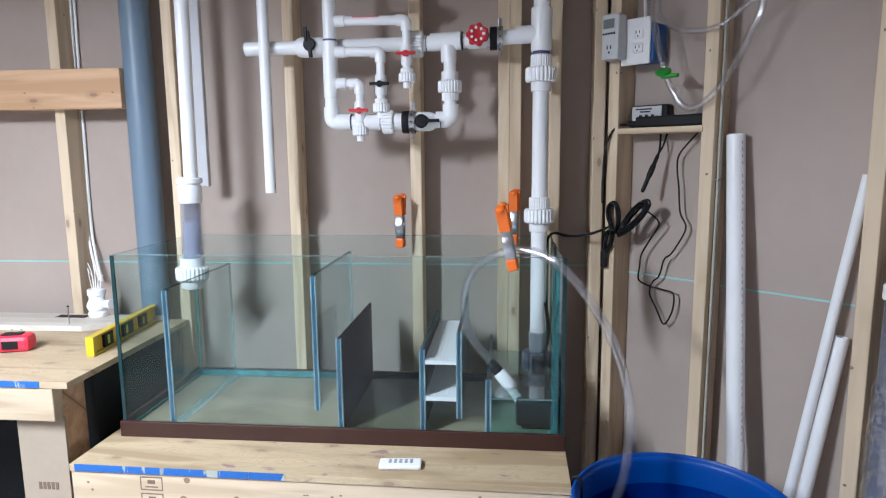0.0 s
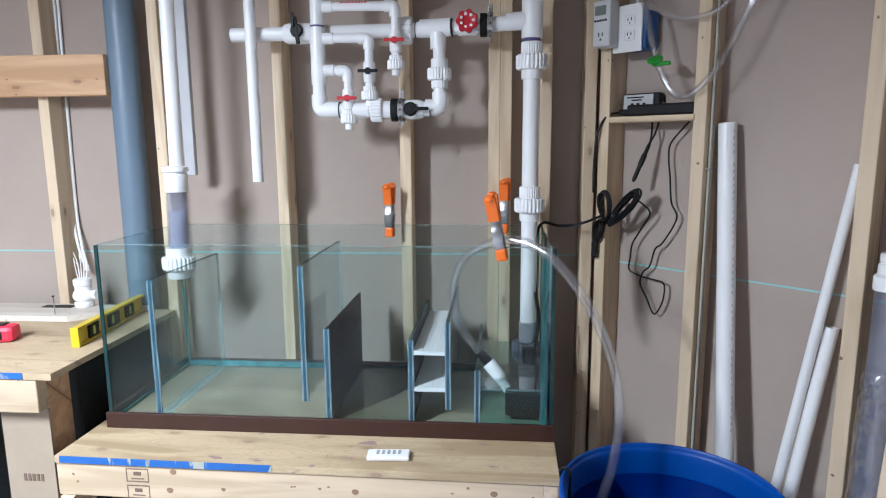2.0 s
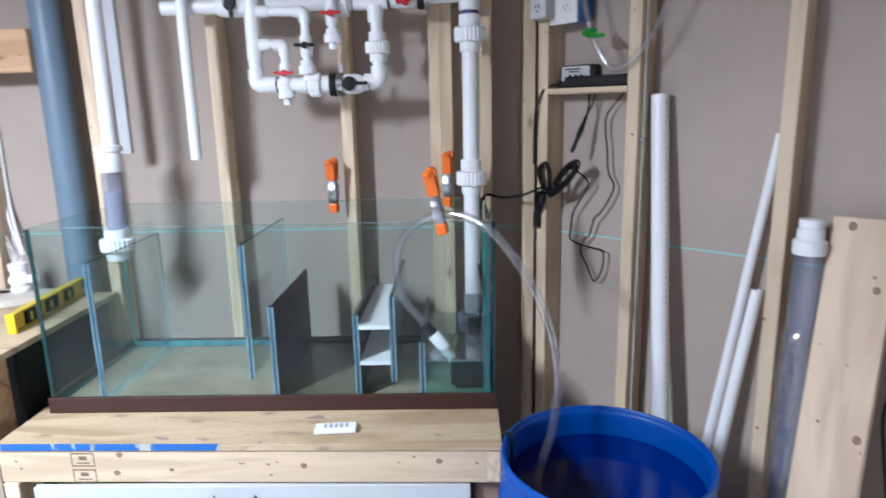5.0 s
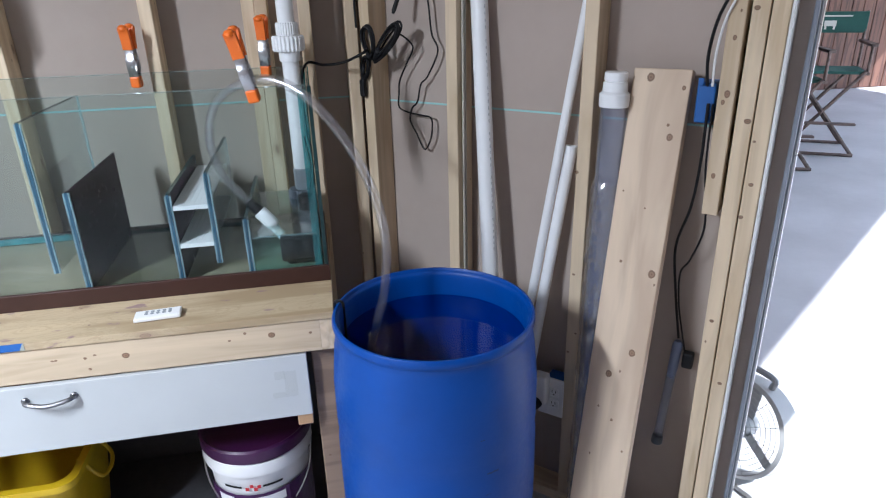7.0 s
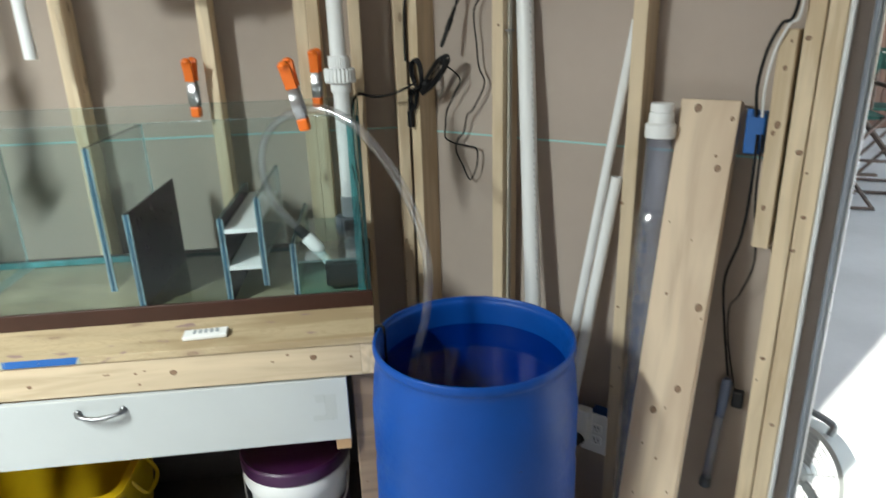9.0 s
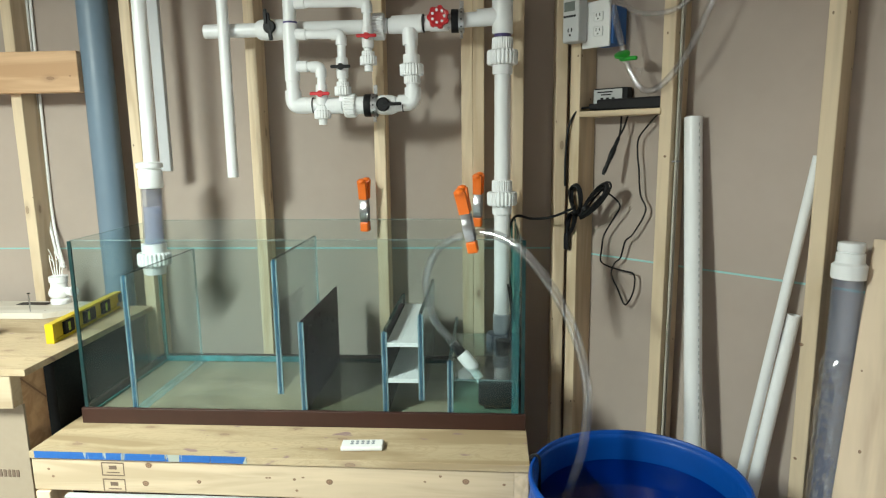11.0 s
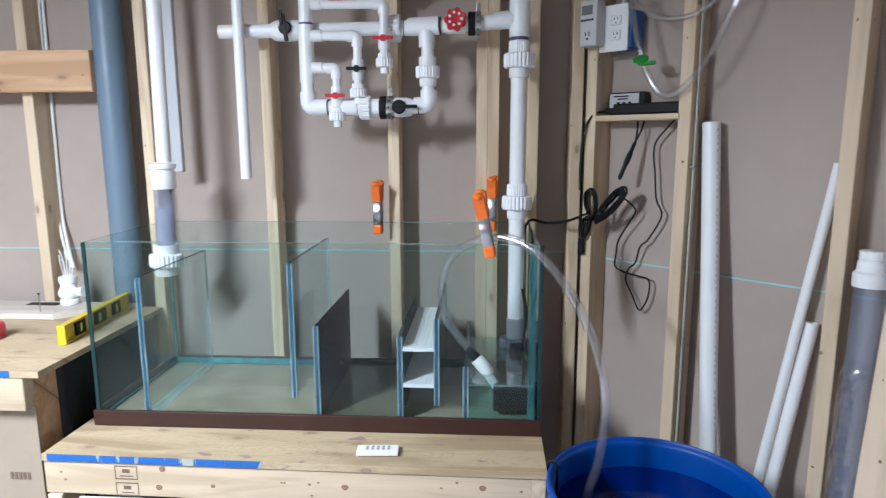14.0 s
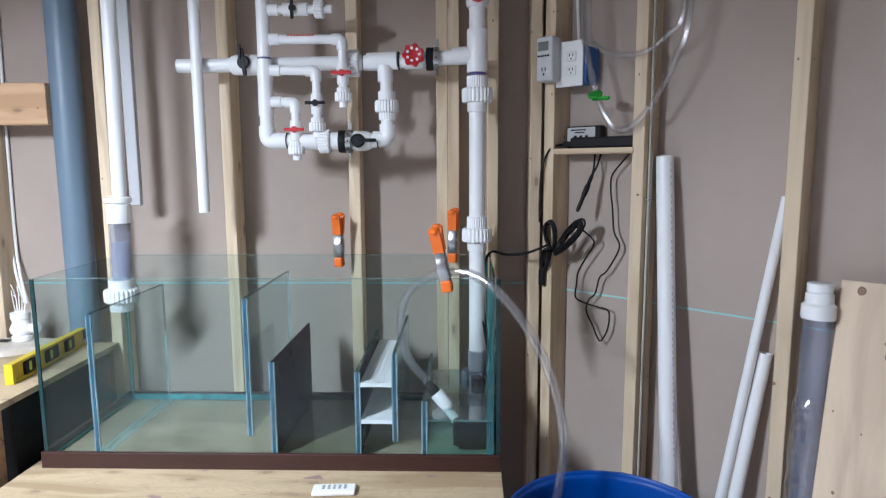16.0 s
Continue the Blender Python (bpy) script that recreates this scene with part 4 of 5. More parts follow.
def manifold():
    y = 0.350
    mf = thing("pipe_manifold", (0.1, 0.45, 1.9), "white PVC plumbing manifold with red and black valve handles", "plumbing")
    R1, R2 = 0.0195, 0.0135
    yb = y + 0.06
    # the long main across, behind the vertical header
    part("main_pipe", rod((-0.352, yb - 0.02, 2.008), (0.20, yb - 0.02, 2.012), 0.021), PVC, mf, smooth=True)
    part("ball_valve", lathe([(0.026, 0), (0.030, 0.01), (0.032, 0.045), (0.030, 0.08), (0.026, 0.09)], (-0.185, yb - 0.02, 2.009), 24, (1, 0, 0)), PVC, mf, smooth=True)
    lever((-0.137, yb - 0.052, 2.012), (0, -1, 0), 0.040, BLACK, mf, (0.12, 0, -1), 0.5)
    part("lever_stub", box((-0.150, yb - 0.07, 2.02), (-0.141, yb - 0.062, 2.062), 0.002), BLACK, mf)
    pvc_nut((0.172, yb - 0.02, 2.011), (1, 0, 0), 0.040, 0.034, mf)
    part("pipe", rod((0.20, yb - 0.02, 2.012), (0.232, yb - 0.02, 2.012), 0.023), PVC, mf, smooth=True)
    part("tee", rod((0.232, yb - 0.03, 2.013), (0.325, yb - 0.04, 2.015), 0.0265), PVC, mf, smooth=True)
    part("tee_branch", rod((0.286, yb - 0.04, 2.0), (0.286, yb - 0.04, 1.952), 0.0235), PVC, mf, smooth=True)
    part("clamp_ring", lathe([(0.027, 0), (0.027, 0.003)], (0.326, yb - 0.04, 2.014), 24, (1, 0, 0)), BLACK, mf)
    part("pipe", rod((0.329, yb - 0.04, 2.013), (0.53, y + 0.02, 2.025), 0.0215), PVC, mf, smooth=True)
    gv = part("gate_valve", lathe([(0.026, 0), (0.026, 0.055)], (0.345, yb - 0.04, 2.015), 24, (1, 0, 0.02)), PVC, mf)
    wheel = part("hand_wheel", lathe([(0.012, 0.0), (0.026, 0.002), (0.0285, 0.006), (0.0285, 0.014), (0.025, 0.018), (0.012, 0.014)], (0.374, yb - 0.075, 2.022), 28, (0, -1, 0.1)), RED, mf, "round red valve wheel", True)
    for k in range(7):
        a = k * 2 * math.pi / 7
        part("wheel_hole", lathe([(0.0042, 0), (0.0042, 0.003)], (0.374 + 0.018 * math.cos(a), yb - 0.0905, 2.024 + 0.018 * math.sin(a)), 12, (0, -1, 0.1)), PVC, wheel)
        part("wheel_lobe", lathe([(0.008, 0), (0.009, 0.003), (0.009, 0.012), (0.007, 0.014)], (0.374 + 0.0245 * math.cos(a + 0.45), yb - 0.077, 2.022 + 0.0245 * math.sin(a + 0.45)), 12, (0, -1, 0.1)), RED, wheel)
    for cx, cz, zt in ((0.432, 2.018, 0.03), (0.168, 1.776, 0.0)):
        yy = yb - 0.04 if cx > 0.3 else y
        part("rubber_coupling", lathe([(0.033, 0), (0.034, 0.003), (0.034, 0.018), (0.033, 0.021)], (cx - 0.022, yy, cz), 28, (1, 0, 0)), RUBBER, mf, "black rubber coupling", True)
        part("strap", lathe([(0.0345, 0.0), (0.0345, 0.016)], (cx, yy, cz), 28, (1, 0, 0), cap=False), STEEL, mf, "perforated steel strap", True)
        for k in range(5):
            a = radians(-70 + 35 * k)
            out = Vector((0, -math.cos(a), math.sin(a)))
            part("strap_hole", lathe([(0.0026, 0), (0.0026, 0.0012)], Vector((cx + 0.008, yy, cz)) + out * 0.0343, 10, tuple(out)), BLACK, mf)
        part("strap_tab", box((cx + 0.002, yy + 0.02, cz + 0.03), (cx + 0.014, yy + 0.024, cz + 0.062), 0.001), STEEL, mf)
        part("strap_screw", rod((cx + 0.008, yy - 0.002, cz - 0.034), (cx + 0.008, yy - 0.002, cz - 0.050), 0.005, n=10), STEEL, mf)
    # the vertical header
    part("header_pipe", rod((-0.073, y, 1.82), (-0.073, y, 2.40), R1), PVC, mf, smooth=True)
    part("header_sleeve", rod((-0.073, y, 1.852), (-0.073, y, 2.018), 0.0225), PVC, mf, smooth=True)
    part("primer_ring", lathe([(0.0205, 0), (0.0205, 0.005)], (-0.073, y, 2.019), 24), PURPLE, mf, "purple primer ring")
    part("elbow", elbow((-0.073, y, 1.779), (0, 0, 1), (1, 0, 0), 0.0245, 0.020), PVC, mf, smooth=True)
    part("pipe", rod((-0.04, y, 1.779), (0.155, y, 1.776), 0.020), PVC, mf, smooth=True)
    part("coupling", rod((-0.038, y, 1.779), (-0.012, y, 1.779), 0.0235), PVC, mf)
    part("clamp_ring", lathe([(0.024, 0), (0.024, 0.003)], (0.054, y, 1.777), 24, (1, 0, 0)), BLACK, mf)
    part("tee", rod((0.030, y, 1.777), (0.078, y, 1.777), 0.0245), PVC, mf, smooth=True)
    pvc_nut((0.085, y, 1.777), (1, 0, 0), 0.036, 0.034, mf)
    part("coupling", rod((0.119, y, 1.777), (0.150, y, 1.777), 0.026), PVC, mf)
    part("ball_valve", lathe([(0.024, 0), (0.029, 0.012), (0.029, 0.045), (0.024, 0.06)], (0.182, y, 1.777), 24, (1, 0, 0)), PVC, mf, smooth=True)
    hub = part("valve_handle", lathe([(0.019, 0), (0.021, 0.006), (0.016, 0.012)], (0.207, y - 0.028, 1.777), 20, (0, -1, 0)), BLACK, mf, "black valve handle", True)
    part("handle_wing", box((0.205, y - 0.042, 1.773), (0.262, y - 0.034, 1.783), 0.003), BLACK, hub)
    part("pipe", rod((0.24, y, 1.778), (0.27, y, 1.779), 0.0215), PVC, mf, smooth=True)
    part("elbow", elbow((0.293, y, 1.782), (-1, 0, 0), (0, 0, 1), 0.0245, 0.020), PVC, mf, smooth=True)
    part("pipe", rod((0.292, y, 1.82), (0.289, y + 0.015, 1.96), 0.0185), PVC, mf, smooth=True)
    pvc_nut((0.290, y + 0.006, 1.862), (0, 0, 1), 0.036, 0.034, mf)
    part("union_end", ribbed((0.291, y + 0.005, 1.838), (0, 0, 1), 0.025, 0.024, 20, 0.001), PVC, mf)
    part("union_end", rod((0.290, y + 0.008, 1.896), (0.290, y + 0.01, 1.922), 0.0255), PVC, mf)

    for rx, ry, rz in ((-0.013, y, 1.779), (0.262, y, 1.779), (0.216, yb - 0.02, 2.012)):
        part("clamp_ring", lathe([(0.0238, 0), (0.0238, 0.0025)], (rx, ry, rz), 24, (1, 0, 0)), BLACK, mf)
    # drop lines off the header: height, elbow x, valve z, lever material, nut z, end z
    for z, xe, zv, mat, zn in ((2.074, 0.163, 1.974, RED, 1.893), (1.985, 0.083, 1.888, BLACK, 1.806), (1.893, 0.018, 1.811, RED, 1.738)):
        yo = y - 0.012
        part("nipple", rod((-0.052, yo, z), (-0.022, yo, z), 0.0165), PVC, mf, smooth=True)
        part("branch_pipe", rod((-0.024, yo, z), (xe - 0.012, yo, z - 0.002), R2), PVC, mf, smooth=True)
        part("elbow", elbow((xe, yo, z - 0.002), (-1, 0, 0), (0, 0, -1), 0.0165, 0.014), PVC, mf, smooth=True)
        part("drop_pipe", rod((xe, yo, z - 0.02), (xe, yo, zn - 0.018), 0.0125), PVC, mf, smooth=True)
        part("valve_body", lathe([(0.016, 0), (0.0175, 0.006), (0.0185, 0.03), (0.0175, 0.054), (0.016, 0.06)], (xe, yo, zv - 0.032), 20), PVC, mf, smooth=True)
        lever((xe, yo - 0.017, zv), (0, -1, 0), 0.030, mat, mf)
        part("union_end", ribbed((xe, yo, zn + 0.024), (0, 0, 1), 0.019, 0.016, 18, 0.001), PVC, mf)
        pvc_nut((xe, yo, zn), (0, 0, 1), 0.0255, 0.026, mf, 18)
        part("stub", lathe([(0.011, 0), (0.012, 0.002), (0.012, 0.016)], (xe, yo, zn - 0.015), 18), PVC, mf)
    # the short valve line above
    z, yo = 2.158, y - 0.012
    part("nipple", rod((-0.052, yo, z), (-0.022, yo, z), 0.0165), PVC, mf, smooth=True)
    part("branch_pipe", rod((-0.024, yo, z), (0.135, yo, z), 0.0125), PVC, mf, smooth=True)
    part("valve_body", rod((-0.008, yo, z), (0.065, yo, z), 0.0185), PVC, mf, smooth=True)
    lever((0.024, yo - 0.017, z), (0, -1, 0), 0.032, BLACK, mf, (0, 0, 1))
    pvc_nut((0.085, yo, z), (1, 0, 0), 0.0265, 0.026, mf, 18)
    # faint maker's line on the upper branch
    for k in range(9):
        part("print", box((0.004 + k * 0.009, yo - 0.0139, 2.081), (0.010 + k * 0.009, yo - 0.0115, 2.0845)), RED, mf)
    return mf


manifold()

hang = thing("hanging_pipe", (-0.278, 0.35, 1.56), "straight white PVC pipe hanging from above", "pipe")
part("pipe", hollow((-0.278, 0.35, 1.563), (-0.278, 0.35, 2.42), 0.0167, 0.0033), PVC, hang, smooth=True)


def drain_assembly():
    x, y = -0.508, 0.30
    d = thing("drain_pipe_assembly", (x, y, 1.25), "white PVC drain with clear sight tube and ribbed union", "pipe")
    part("pipe", rod((x - 0.006, y, 1.615), (x + 0.004, y, 2.42), 0.0211), PVC, d, smooth=True)
    part("coupling", lathe([(0.034, 0), (0.0355, 0.003), (0.0355, 0.052), (0.034, 0.055), (0.032, 0.056), (0.032, 0.061), (0.0385, 0.062), (0.0390, 0.066), (0.0385, 0.076), (0.030, 0.079), (0.0225, 0.080)], (x - 0.012, y, 1.535), 30), PVC, d, smooth=True)
    part("sight_tube", hollow((x - 0.018, y, 1.345), (x - 0.013, y, 1.54), 0.0305, 0.004), CLEAR_PVC, d, "clear sight tube", True)
    part("cloudy_film", hollow((x - 0.0175, y, 1.350), (x - 0.0145, y, 1.475), 0.0255, 0.0006), CLOUD, d, "cloudy film inside the tube", True)
    part("union_end", lathe([(0.037, 0), (0.037, 0.03)], (x - 0.020, y, 1.332), 30), PVC, d, smooth=True)
    pvc_nut((x - 0.022, y, 1.293), (0, 0, 1), 0.050, 0.040, d)
    part("union_end", lathe([(0.030, 0), (0.033, 0.004), (0.034, 0.03)], (x - 0.024, y, 1.264), 30), PVC, d, smooth=True)
    return d


drain_assembly()
cond = thing("grey_conduit", (-0.567, 0.46, 1.58), "dull grey plastic channel beside the drain pipe", "conduit")
part("channel", box((-0.570, 0.46, 1.578), (-0.534, 0.482, 2.42), 0.003), PVC_DULL, cond)
vent = thing("vent_pipe", (-0.765, 0.50, 0), "large blue-grey plastic vent pipe along the wall", "pipe")
part("pipe", rod((-0.777, 0.505, 0.0), (-0.777, 0.505, 2.44), 0.0475, n=36), DRAIN, vent, smooth=True)
rail = thing("wall_board", (-1.3, 0.47, 1.9), "horizontal orange-toned pine board screwed across the studs", "board")
lumber("board", 1.748, 0.132, 0.038, pose(-2.562, 0.4705, 1.905, 90), PINE_ORANGE, rail)

# ---- spring clamps ----


def strap(points, half, thick, m):
    """A bent metal strap: (y, z) points swept over a width of 2 * half along x, with rounded edges."""
    line = smooth_path([(0, p, q) for p, q in points], 5)
    bm = bmesh.new()
    rings = []
    for k, c in enumerate(line):
        way = (line[min(k + 1, len(line) - 1)] - line[max(k - 1, 0)]).normalized()
        out = Vector((0, way.z, -way.y)) * thick / 2
        rings.append([bm.verts.new(m @ (c + Vector((sx * half, 0, 0)) + out * so)) for sx, so in ((-1, -0.4), (-0.85, -1), (0.85, -1), (1, -0.4), (1, 0.4), (0.85, 1), (-0.85, 1), (-1, 0.4))])
    for p, q in zip(rings, rings[1:]):
        for k in range(8):
            bm.faces.new((p[k], p[(k + 1) % 8], q[(k + 1) % 8], q[k]))
    bm.faces.new(rings[0][::-1])
    bm.faces.new(rings[-1])
    bmesh.ops.recalc_face_normals(bm, faces=bm.faces[:])
    return bm


def spring_clamp(m, label):
    """A hand clamp; its jaws point down, its handles up."""
    c = thing("spring_clamp", m.translation, label, "clamp", "spring clamps")
    for side in (-1, 1):
        arm = [(side * 0.003, -0.074), (side * 0.009, -0.055), (side * 0.017, -0.030), (side * 0.018, -0.008), (side * 0.012, 0.012), (side * 0.011, 0.034), (side * 0.016, 0.060)]
        part("arm", strap(arm, 0.0125, 0.0022, m), STEEL, c, "bright steel arm", True)
        grip = [(side * 0.0115, 0.024), (side * 0.0135, 0.045), (side * 0.0175, 0.066), (side * 0.0225, 0.084)]
        part("grip", strap(grip, 0.0150, 0.013, m), ORANGE, c, "orange rubber grip", True)
        part("grip_end", lathe([(0.011, -0.006), (0.0125, 0), (0.0105, 0.005), (0.005, 0.0075)], m @ Vector((0, side * 0.0225, 0.084)), 16, tuple(m.to_3x3() @ Vector((0, side * 0.2, 1)))), ORANGE, c, smooth=True)
        part("jaw_pad", box((-0.0140, side * 0.0075 - 0.0070, -0.084), (0.0140, side * 0.0075 + 0.0070, -0.052), 0.005, m), ORANGE, c, "orange rubber jaw pad")
    bm = lathe([(0.0085, -0.012), (0.0085, -0.008), (0.0095, -0.007), (0.0085, -0.005), (0.0095, -0.003), (0.0085, 0.0), (0.0095, 0.003), (0.0085, 0.005), (0.0095, 0.007), (0.0085, 0.012)], n=18, axis="x")
    bm.transform(m @ pose(0, 0, 0.004))
    part("spring", bm, STEEL, c, "coiled spring", True)
    return c


spring_clamp(pose(0.116, 0.450, 1.460, 3, 1, -10), "orange-tipped steel spring clamp gripping the back glass")
spring_clamp(pose(0.487, 0.450, 1.474, 3, 2, -12), "orange-tipped steel spring clamp gripping the back glass")
spring_clamp(pose(0.464, 0.010, 1.464, 8, -10, -8), "orange-tipped steel spring clamp holding the clear hose")

# ---- clear hose and its nozzle ----
hose = thing("clear_hose", (0.46, 0.03, 1.43), "clear vinyl hose arching from the sump into the blue drum", "hose")
part("tube", cord([(0.447, 0.13, 1.066), (0.417, 0.132, 1.101), (0.366, 0.13, 1.169), (0.347, 0.12, 1.245), (0.349, 0.11, 1.302), (0.370, 0.09, 1.361), (0.414, 0.06, 1.405), (0.477, 0.03, 1.431), (0.543, 0.0, 1.428), (0.610, -0.04, 1.388), (0.676, -0.07, 1.305), (0.724, -0.085, 1.211), (0.752, -0.095, 1.116), (0.763, -0.10, 1.018), (0.750, -0.112, 0.905), (0.728, -0.125, 0.835), (0.700, -0.14, 0.745)], 0.0125, 10, 14, 0.0092), HOSE, hose, "clear vinyl tube", True).visible_shadow = True
A, Bv = Vector((0.440, 0.13, 1.072)), Vector((0.505, 0.115, 0.998))
ax = (Bv - A).normalized()
noz = thing("hose_nozzle", A, "white and black hose fitting angled into the pump chamber", "nozzle")
part("collar", lathe([(0.0135, -0.035), (0.0145, -0.01), (0.015, 0.004)], A, 20, tuple(ax)), BLACK, noz, "black rubber collar", True)
part("body", lathe([(0.017, 0.004), (0.019, 0.008), (0.019, 0.05), (0.016, 0.058), (0.0135, 0.062)], A, 24, tuple(ax)), PVC, noz, smooth=True)
part("tip", lathe([(0.0125, 0.062), (0.0125, 0.10), (0.0145, 0.104), (0.0145, 0.118)], A, 20, tuple((ax + Vector((0, 0, -0.12))).normalized())), PVC, noz, smooth=True)

cable = thing("pump_cable", (0.58, 0.4, 1.05), "thin black pump cable climbing out of the sump to the wall", "cable")
part("cord", cord([(0.573, 0.30, 1.02), (0.585, 0.34, 1.05), (0.60, 0.40, 1.12), (0.588, 0.425, 1.22), (0.585, 0.44, 1.32), (0.59, 0.448, 1.39), (0.612, 0.45, 1.425), (0.66, 0.44, 1.417), (0.72, 0.42, 1.425), (0.78, 0.385, 1.455), on_wall(0.10, 0.10, 1.462)], 0.0042, 10, 8), RUBBER, cable, smooth=True)

# ---- remote on the stand ----
remote = thing("remote_control", (0.195, -0.115, Z), "small white remote with two rows of grey buttons, lying on plywood", "remote")
mr = pose(0.197, -0.112, Z, 0, 0, 4)
part("case", box((-0.053, -0.022, 0.001), (0.053, 0.022, 0.012), 0.003, mr), PLATE, remote)
for i in range(5):
    for j in range(2):
        part("button", lathe([(0.0042, 0), (0.0042, 0.0012)], mr @ Vector((-0.026 + i * 0.0135, -0.002 + j * 0.011, 0.0121)), 12), GREY_PVC, remote)

# ---- blue drum ----


WIDE, TALL = 0.94, 1.055


def drum(at):
    d = thing("water_drum", at, "scuffed blue plastic drum with its top cut open, filled with water", "drum")
    prof = [(0.235, 0.0), (0.25, 0.012), (0.262, 0.06), (0.270, 0.16), (0.273, 0.25), (0.269, 0.275), (0.273, 0.30), (0.274, 0.42), (0.273, 0.54), (0.269, 0.565), (0.272, 0.59), (0.2715, 0.70), (0.2625, 0.785), (0.2555, 0.818), (0.2550, 0.832), (0.2575, 0.836), (0.2610, 0.839), (0.2625, 0.845), (0.2620, 0.853), (0.2590, 0.8575), (0.2540, 0.8580), (0.2515, 0.8550), (0.2505, 0.8500), (0.2480, 0.8480), (0.2455, 0.8450), (0.2445, 0.8400), (0.2440, 0.828), (0.2470, 0.79), (0.258, 0.70), (0.26, 0.40), (0.24, 0.02), (0.05, 0.015)]
    part("shell", lathe([(r * WIDE, h * TALL) for r, h in prof], at, 72), DRUM_BLUE, d, smooth=True)
    for a0, a1, z0, z1, r in ((-74, -67, 0.5585, 0.563, 0.2716), (-78, -75.5, 0.668, 0.670, 0.2705), (-78, -75.5, 0.654, 0.656, 0.2712), (-73, -68.5, 0.470, 0.475, 0.2748), (-75, -72, 0.505, 0.507, 0.2745), (-74, -72, 0.410, 0.414, 0.2746), (-122, -120.8, 0.703, 0.708, 0.2685), (-71, -69.5, 0.355, 0.358, 0.2746), (-92, -89, 0.700, 0.7015, 0.2685)):
        bm = bmesh.new()
        lo, hi = [], []
        for i in range(7):
            t = radians(a0 + (a1 - a0) * i / 6)
            wob = 0.0012 * math.sin(i * 2.1)
            for row, z in ((lo, z0 * TALL), (hi, z1 * TALL)):
                row.append(bm.verts.new((at[0] + (r * WIDE + 0.0004) * math.cos(t), at[1] + (r * WIDE + 0.0004) * math.sin(t), z + wob)))
        for i in range(6):
            bm.faces.new((lo[i], lo[i + 1], hi[i + 1], hi[i]))
        part("scuff", bm, SCUFF, d, "dark scuff mark")
    rim = [(0.226, 0.74), (0.2275, 0.80), (0.228, 0.86), (0.2285, 0.902), (0.238, 0.9115), (0.2495, 0.906), (0.2515, 0.88)]
    part("clip", cord([(at[0] - r * math.cos(0.35), at[1] + r * math.sin(0.35), z) for r, z in rim], 0.0035, 6, 8), BLACK, d, "black wire hook over the rim", True)
    return d


DRUM = (0.856, -0.237, 0.0)
drum(DRUM)
w = tagged(part("drum_water", lathe([(0.2515 * WIDE, 0.60 * TALL), (0.2425 * WIDE, 0.785 * TALL)], DRUM, 64), WATER_BLUE, smooth=True), "still clear water inside the blue drum", "water", kind="structure")
w.visible_shadow = False

# ---- workbench ----
BZ = 1.11


def workbench():
    b = thing("workbench", (-1.2, 0.2, 0), "plywood workbench with pine frame, cardboard-faced post and blue tape", "workbench")
    x1, y0, y1 = -0.655, -0.145, 0.485
    part("top", box((-2.2, y0, BZ - 0.018), (x1, y1, BZ), 0.0015), BENCH_PLY, b)
    x = -1.16
    for w in (0.10, 0.12, 0.06, 0.09, 0.055):
        part("tape_strip", box((x, y0 - 0.0014, BZ - 0.016), (x + w, y0 + 0.001, BZ + 0.0005)), BLUE_TAPE, b, "blue masking tape")
        x += w + 0.001
    lumber("front_beam", 1.50, 0.089, 0.038, pose(-2.2, y0 + 0.022, BZ - 0.064, 90), BEAM, b)
    part("post", box((-0.83, y0 + 0.045, 0.0), (-0.705, y0 + 0.135, BZ - 0.019), 0.003), PINE_ORANGE, b)
    part("card_face", box((-0.835, y0 + 0.036, 0.0), (-0.70, y0 + 0.0445, BZ - 0.11), 0.001), surface("cardboard", (0.34, 0.275, 0.205), 0.8, vary=0.12, scale=4), b, "cardboard facing")
    for k in range(5):
        part("stamp", box((-0.79 + k * 0.012, y0 + 0.0345, 0.795), (-0.782 + k * 0.012, y0 + 0.0358, 0.815)), STAMP, b)
    part("back_post", box((-0.80, 0.38, 0.0), (-0.70, 0.47, BZ - 0.019), 0.003), PINE, b)
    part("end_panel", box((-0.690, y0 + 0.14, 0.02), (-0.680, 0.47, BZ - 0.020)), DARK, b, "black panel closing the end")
    # Black sheet added to give the darkness below the bench top.
    part("rear_panel", box((-2.2, 0.36, 0.34), (-0.86, 0.375, BZ - 0.02)), DARK, b, "black sheet standing in for the shade under the bench")
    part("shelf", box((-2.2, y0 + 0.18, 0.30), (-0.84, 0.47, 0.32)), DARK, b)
    return b


workbench()


def spirit_level(m):
    l = thing("spirit_level", m.translation, "yellow I-beam spirit level lying on its edge on the bench", "level")
    for z0, z1, y in ((0.0, 0.007, 0.011), (0.050, 0.057, 0.011)):
        part("flange", box((0, -y, z0), (0.60, y, z1), 0.001, m), YELLOW, l)
    part("end_cap", box((-0.002, -0.0118, -0.0002), (0.010, 0.0118, 0.0574), 0.001, m), YELLOW, l)
    for x0, x1 in ((0, 0.06), (0.115, 0.17), (0.24, 0.28), (0.335, 0.40), (0.45, 0.60)):
        part("web", box((x0, -0.003, 0.0065), (x1, 0.003, 0.0505), 0, m), YELLOW, l)
    for x0, x1 in ((0.06, 0.115), (0.17, 0.24), (0.28, 0.335)):
        v = part("vial_block", box((x0 + 0.001, -0.010, 0.0075), (x1 - 0.001, 0.010, 0.0495), 0.004, m), BLACK, l, "black vial holder")
        part("vial", box((x0 + 0.018, -0.0115, 0.015), (x0 + 0.030, 0.0115, 0.042), 0.002, m), VIAL, v)
    return l


